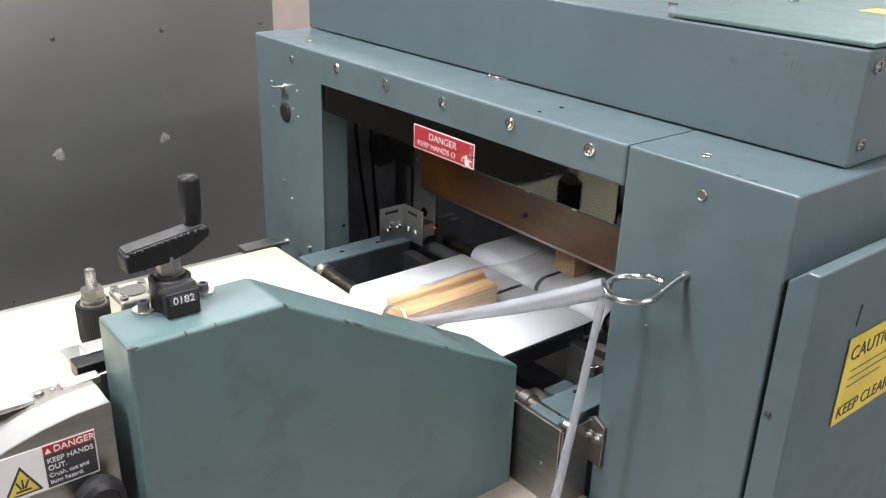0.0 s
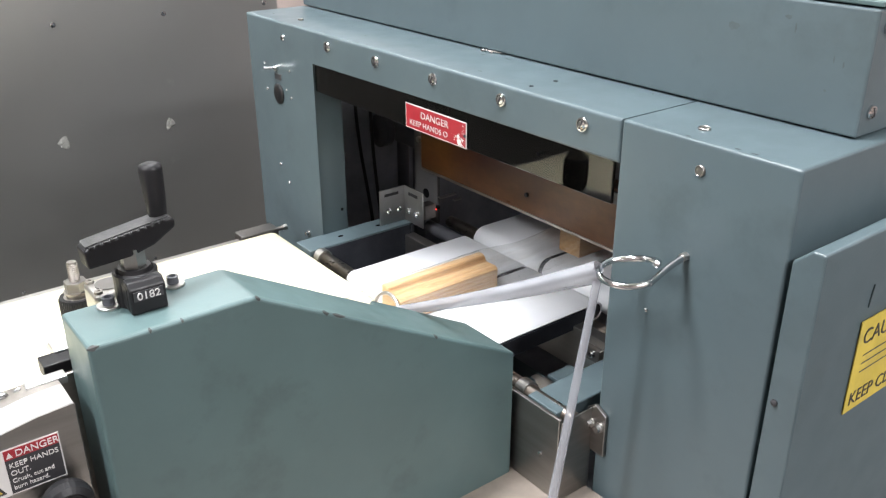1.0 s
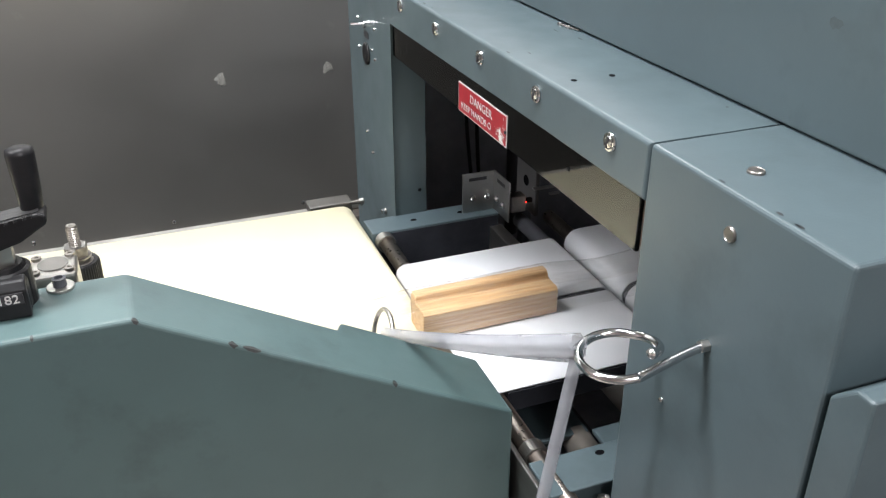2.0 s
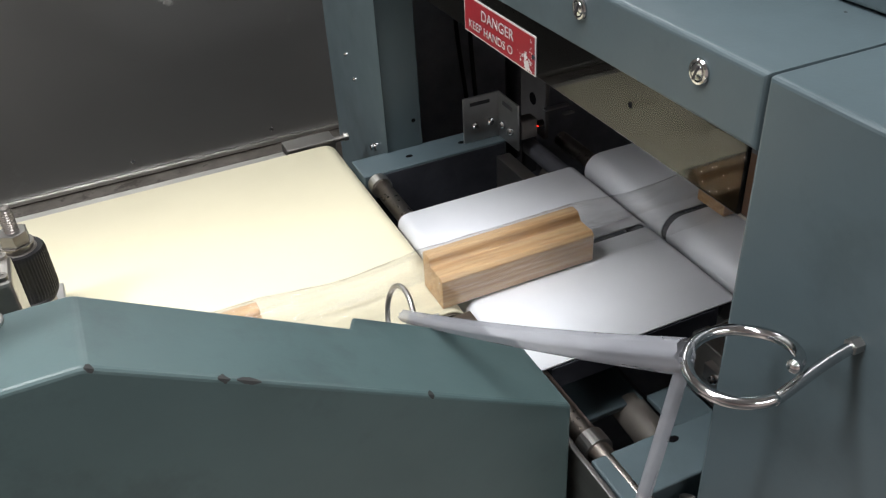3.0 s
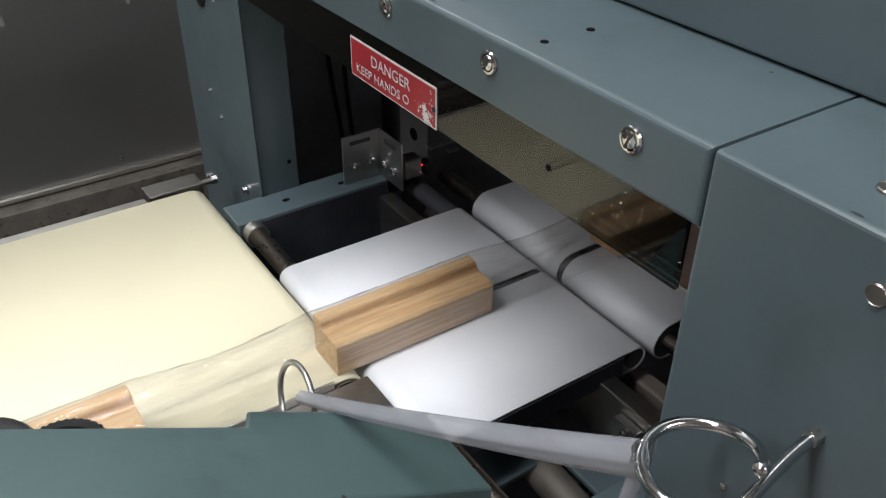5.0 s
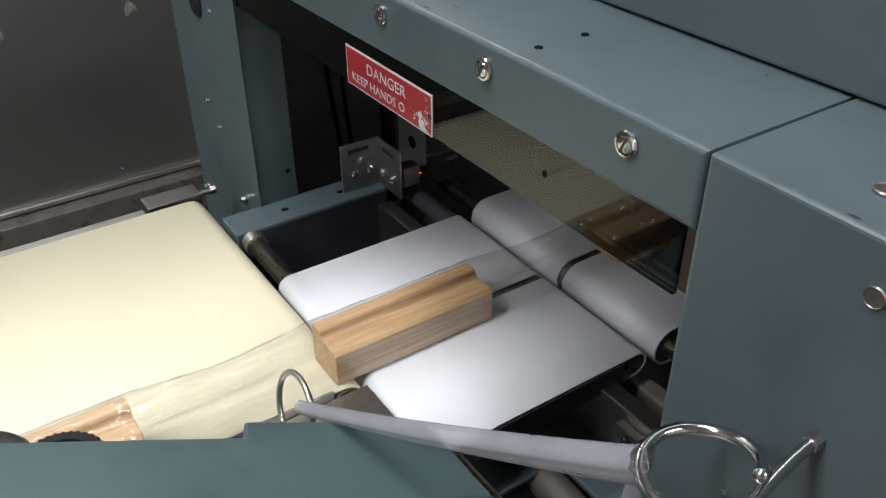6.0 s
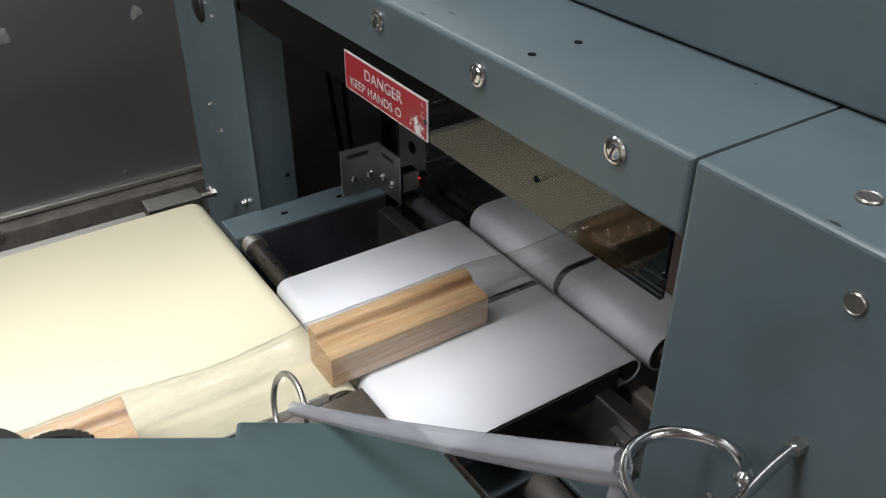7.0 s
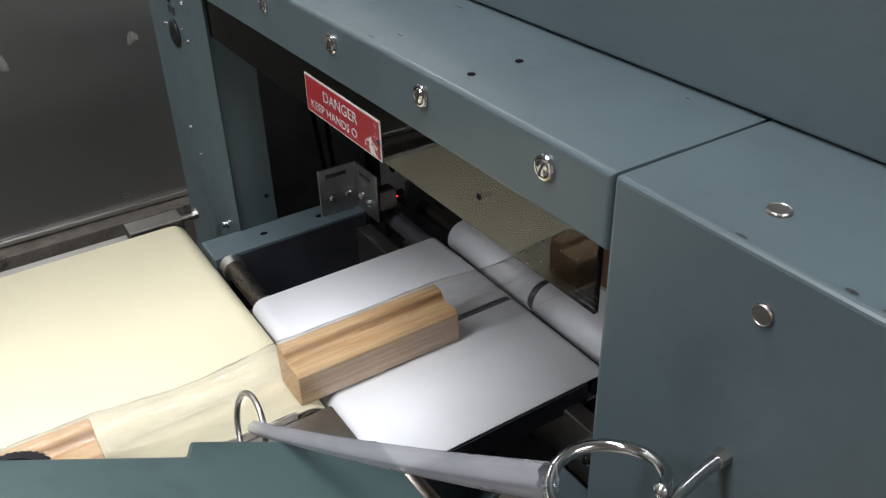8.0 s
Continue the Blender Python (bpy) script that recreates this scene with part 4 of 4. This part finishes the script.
def infeed_housing():
    h = thing("infeed_housing", "curved stainless steel housing with a danger label", "housing", (0.0, 0.632, 0))
    prof = [(0.2505, 0.6), (0.2505, 1.0335)]
    for i in range(13):
        x = 0.248 - 0.30 * i / 12
        prof.append((x, 1.0335 - 2.3 * (0.248 - x) ** 2))
    prof += [(-0.3, 0.70), (-0.3, 0.6)]
    part("side_plate", prism(prof, "y", 0.0, 0.002, 0.0006, 1), HOUSING, h)
    part("top_skin", prism([(x, z - 0.0012) for x, z in prof[1:]], "y", 0.0025, 0.036, 0.0006, 1), BRUSHED, h)
    part("body", prism([(x, z - 0.004) for x, z in prof], "y", 0.0365, 0.06), DULL_STEEL, h)
    lab = part("danger_label", box(0.160, 0.2345, -0.0012, -0.0003, 0.9755, 1.0150), PAPER, h, "danger label with a yellow triangle and small text")
    part("red_bar", box(0.1955, 0.2336, -0.0016, -0.0011, 1.0062, 1.0143), RED, lab)
    part("black_field", box(0.1955, 0.2336, -0.0016, -0.0011, 0.9768, 1.0060), INK, lab)
    for words, size, z in (("DANGER", 0.0078, 1.0076), ("KEEP HANDS", 0.0061, 0.9988), ("OUT.", 0.0061, 0.9922), ("Crush, cut and", 0.0051, 0.9860), ("burn hazard.", 0.0051, 0.9800)):
        text_part(words, size, pose(0.2030 if words == "DANGER" else 0.1972, -0.0019, z, 90, 0, 0), PAPER, lab, squeeze=0.98)
    part("warning_mark", prism([(0.1968, 1.0076), (0.2014, 1.0076), (0.1991, 1.0124)], "y", -0.0019, -0.0015), PAPER, lab)
    tri = part("warning_triangle", prism([(0.1640, 0.9785), (0.1920, 0.9785), (0.178, 1.0045)], "y", -0.0016, -0.0011), INK, lab)
    part("yellow_field", prism([(0.1670, 0.9803), (0.1890, 0.9803), (0.178, 1.0008)], "y", -0.0020, -0.0015), YELLOW, tri)
    glyph = box(0.1725, 0.1835, -0.0023, -0.0019, 0.9822, 0.9838)
    for a, b in (((0.1735, 0.9915), (0.1765, 0.9850)), ((0.1780, 0.9930), (0.1780, 0.9850)), ((0.1825, 0.9915), (0.1795, 0.9850))):
        merge(glyph, rod((a[0], -0.0021, a[1]), (b[0], -0.0021, b[1]), 0.0008, sides=6))
    part("pictogram", glyph, INK, tri)
    knob = thing("clamp_knob", "round black plastic clamp knob on the housing", "knob", (0.2275, 0.632, 0.962))
    part("knob_body", lathe([(0.010, 0.0), (0.010, 0.010), (0.0185, 0.012), (0.0195, 0.018), (0.0185, 0.025), (0.014, 0.028), (0.012, 0.0262), (0.0003, 0.026)], (0, 0, 0), (0, -1, 0), 32), BLACK, knob)
    s = thing("hinge_strip", "bright folded metal strip with two screws beside the infeed belt", "strip", (0.2, 0.69, 1.024))
    part("strip", box(-0.14, 0.005, -0.012, 0.004, 0.0, 0.005, 0.001), BRUSHED, s)
    part("strip_end", box(0.027, 0.058, -0.010, 0.002, 0.0, 0.007, 0.001), BRUSHED, s)
    for x in (0.011, 0.022):
        part("screw", lathe([(0.004, -0.004), (0.004, 0.003), (0.002, 0.0045), (0.0002, 0.0045)], (x, -0.003, 0), sides=14), CHROME, s)
    part("latch", box(0.045, 0.085, 0.008, 0.028, -0.004, 0.010, 0.001), BLACK, s, "black plastic latch")
    part("latch_plate", box(0.058, 0.085, 0.024, 0.045, -0.002, 0.012, 0.001), BRUSHED, s)
    part("stand", box(-0.14, 0.085, 0.004, 0.010, -0.2, 0.0, 0.001), DULL_STEEL, s)


infeed_housing()


# ---- guide rings, film and blocks ----
RING = Vector((0.6835, 0.4745, 1.074))
RING_R = 0.0252


def guide_rings():
    g = thing("film_guide_ring", "polished steel open guide ring bolted to the gantry post", "guide ring", (G, 0.453, 1.083))
    o = Vector((G, 0.453, 1.083))
    pts = [Vector((-0.001, 0, 0)), Vector((-0.02, -0.0005, -0.003))]
    a0, a1 = math.radians(-84), math.radians(-84 - 346)
    for i in range(37):
        a = a0 + (a1 - a0) * i / 36
        rise = 0.014 * max(0.0, (i - 24) / 12) ** 1.5
        pts.append(RING - o + Vector((RING_R * math.cos(a), RING_R * math.sin(a), 0.002 * math.cos(a) + rise)))
    part("ring_wire", sweep(spline(pts, 4), 0.0031, 12), CHROME, g, smooth=True)
    end = pts[-1]
    bm = bmesh.new()
    bmesh.ops.create_uvsphere(bm, u_segments=14, v_segments=8, radius=0.0038)
    bm.transform(Matrix.Translation(end))
    part("ball_tip", bm, CHROME, g, smooth=True)
    part("lock_nut", rod((-0.006, 0, 0), (0, 0, 0), 0.0042, sides=6), STEEL, g)
    s = thing("small_guide_ring", "thin bent steel wire ring beside the infeed belt", "guide ring", (0.604, 0.742, 0.90))
    pts = []
    for i in range(25):
        a = math.radians(-60 + 300 * i / 24)
        pts.append(Vector((0.006 * math.sin(a), 0.026 * math.cos(a), 0.040 + 0.026 * math.sin(a))))
    pts = [Vector((0.0, 0.012, -0.02))] + pts
    part("ring_wire", sweep(spline(pts, 3), 0.0022, 10), STEEL, s, smooth=True)


guide_rings()


def film_strand():
    """The gathered scrap of film that runs through both rings and down."""
    random.seed(8)
    top = RING + Vector((-0.019, 0.0165, 0.001))

    def run(a, b, r0, r1, sag, flat):
        bm = bmesh.new()
        rings = []
        a, b = Vector(a), Vector(b)
        d = (b - a).normalized()
        s1 = d.cross(Vector((0, 0, 1))).normalized()
        s2 = s1.cross(d).normalized()
        ridge = [random.uniform(0.72, 1.15) for _ in range(18)]
        for i in range(21):
            t = i / 20
            c = a.lerp(b, t) - Vector((0, 0, sag * 4 * t * (1 - t)))
            r = r0 + (r1 - r0) * t
            rings.append([bm.verts.new(c + r * (ridge[k] * (1 - t) + ridge[(k + 5) % 18] * t) * (math.cos(k * math.pi / 9) * s1 * flat + math.sin(k * math.pi / 9) * s2)) for k in range(18)])
        for p, q in zip(rings, rings[1:]):
            for k in range(18):
                bm.faces.new((p[k], p[(k + 1) % 18], q[(k + 1) % 18], q[k]))
        return bm
    t = thing("film_strand", "twisted milky scrap strip of packing film through the guide rings", "film strip", (0, 0, 0))
    part("upper_run", run((0.602, 0.730, 0.952), top, 0.0052, 0.0100, 0.004, 0.8), STRAND, t, smooth=True)
    part("lower_run", run(top, (0.628, 0.50, 0.80), 0.0044, 0.0058, 0.0, 0.8), STRAND, t, smooth=True)


film_strand()

PITCH, FIRST, LENGTH = 0.313, 0.667, 0.158


def wood_block():
    """A short length of rebated timber, far side raised."""
    b = thing("wood_block", "short pale timber block with a rebated top on the belt", "wood block", (FIRST, 0.8268, BELT + 0.0006), "timber blocks on the belts")
    prof = [(-0.0205, 0.0), (0.0205, 0.0), (0.0205, 0.038), (0.0185, 0.040), (0.0085, 0.040), (0.0065, 0.038), (0.005, 0.0325), (0.003, 0.0308), (0.0, 0.0318), (-0.0165, 0.0325), (-0.0205, 0.0295)]
    bm = prism(prof, "x", 0, LENGTH, 0.0007, 1)
    part("timber", bm, WOOD, b)
    return b


def packing_film():
    """Clear film: a sleeve over each block and the web that joins the sleeves."""
    f = thing("packing_film", "clear wrinkled packing film over the timber blocks", "packing film", (0, 0.8268, BELT))
    random.seed(31)
    over = [(-0.0225, 0.001), (-0.0222, 0.012), (-0.0218, 0.0305), (-0.0170, 0.0338), (-0.013, 0.0340), (0.000, 0.0335), (0.004, 0.0350), (0.0075, 0.0415), (0.0195, 0.0415), (0.0218, 0.038), (0.0222, 0.02), (0.0225, 0.001)]
    flat = [(-0.0245, 0.001), (-0.0235, 0.008), (-0.021, 0.016), (-0.0175, 0.019), (-0.0125, 0.0195), (-0.003, 0.0205), (0.003, 0.022), (0.008, 0.0245), (0.0195, 0.0235), (0.0225, 0.020), (0.0235, 0.010), (0.0245, 0.001)]

    def fine(prof):
        out = []
        for (a, b), (c, d) in zip(prof, prof[1:]):
            out += [(a + (c - a) * t / 4, b + (d - b) * t / 4) for t in range(4)]
        return out + [prof[-1]]
    over, flat = fine(over), fine(flat)
    ridges = [random.gauss(0, 0.0007) for _ in over]

    def row(bm, x, away):
        k = away * away * (3 - 2 * away)
        g = [(ridges[(i + int(2.5 * math.sin(x * 40))) % len(ridges)] + random.gauss(0, 0.0004)) * (0.35 + 0.65 * k) for i in range(len(over))]
        return [bm.verts.new((x, (1 - k) * p[0] + k * q[0] + d, (1 - k) * p[1] + k * q[1] + 0.0012 + abs(d))) for p, q, d in zip(over, flat, g)]

    def sheet(name, xs, aways, mat):
        bm = bmesh.new()
        rows = [row(bm, x, a) for x, a in zip(xs, aways)]
        for p, q in zip(rows, rows[1:]):
            for k in range(len(p) - 1):
                bm.faces.new((p[k], p[k + 1], q[k + 1], q[k]))
        part(name, bm, mat, f, smooth=True)
    for n in (-1, 0, 1):
        x0 = FIRST + n * PITCH
        sheet("sleeve", np.linspace(x0, x0 + LENGTH, 22), [0.0] * 22, SLEEVE)
        x1 = x0 + LENGTH
        xs = np.linspace(x1, x0 + PITCH, 26)
        sheet("web", xs, [0.42 * math.sin(math.pi * (x - x1) / (x0 + PITCH - x1)) ** 0.8 if x1 < x < x0 + PITCH - 1e-6 else 0.0 for x in xs], FILM)


block = wood_block()
for shift in (-1, 1):
    copy_thing(block, pose(FIRST + shift * PITCH, 0.8268, BELT + 0.0006))
packing_film()
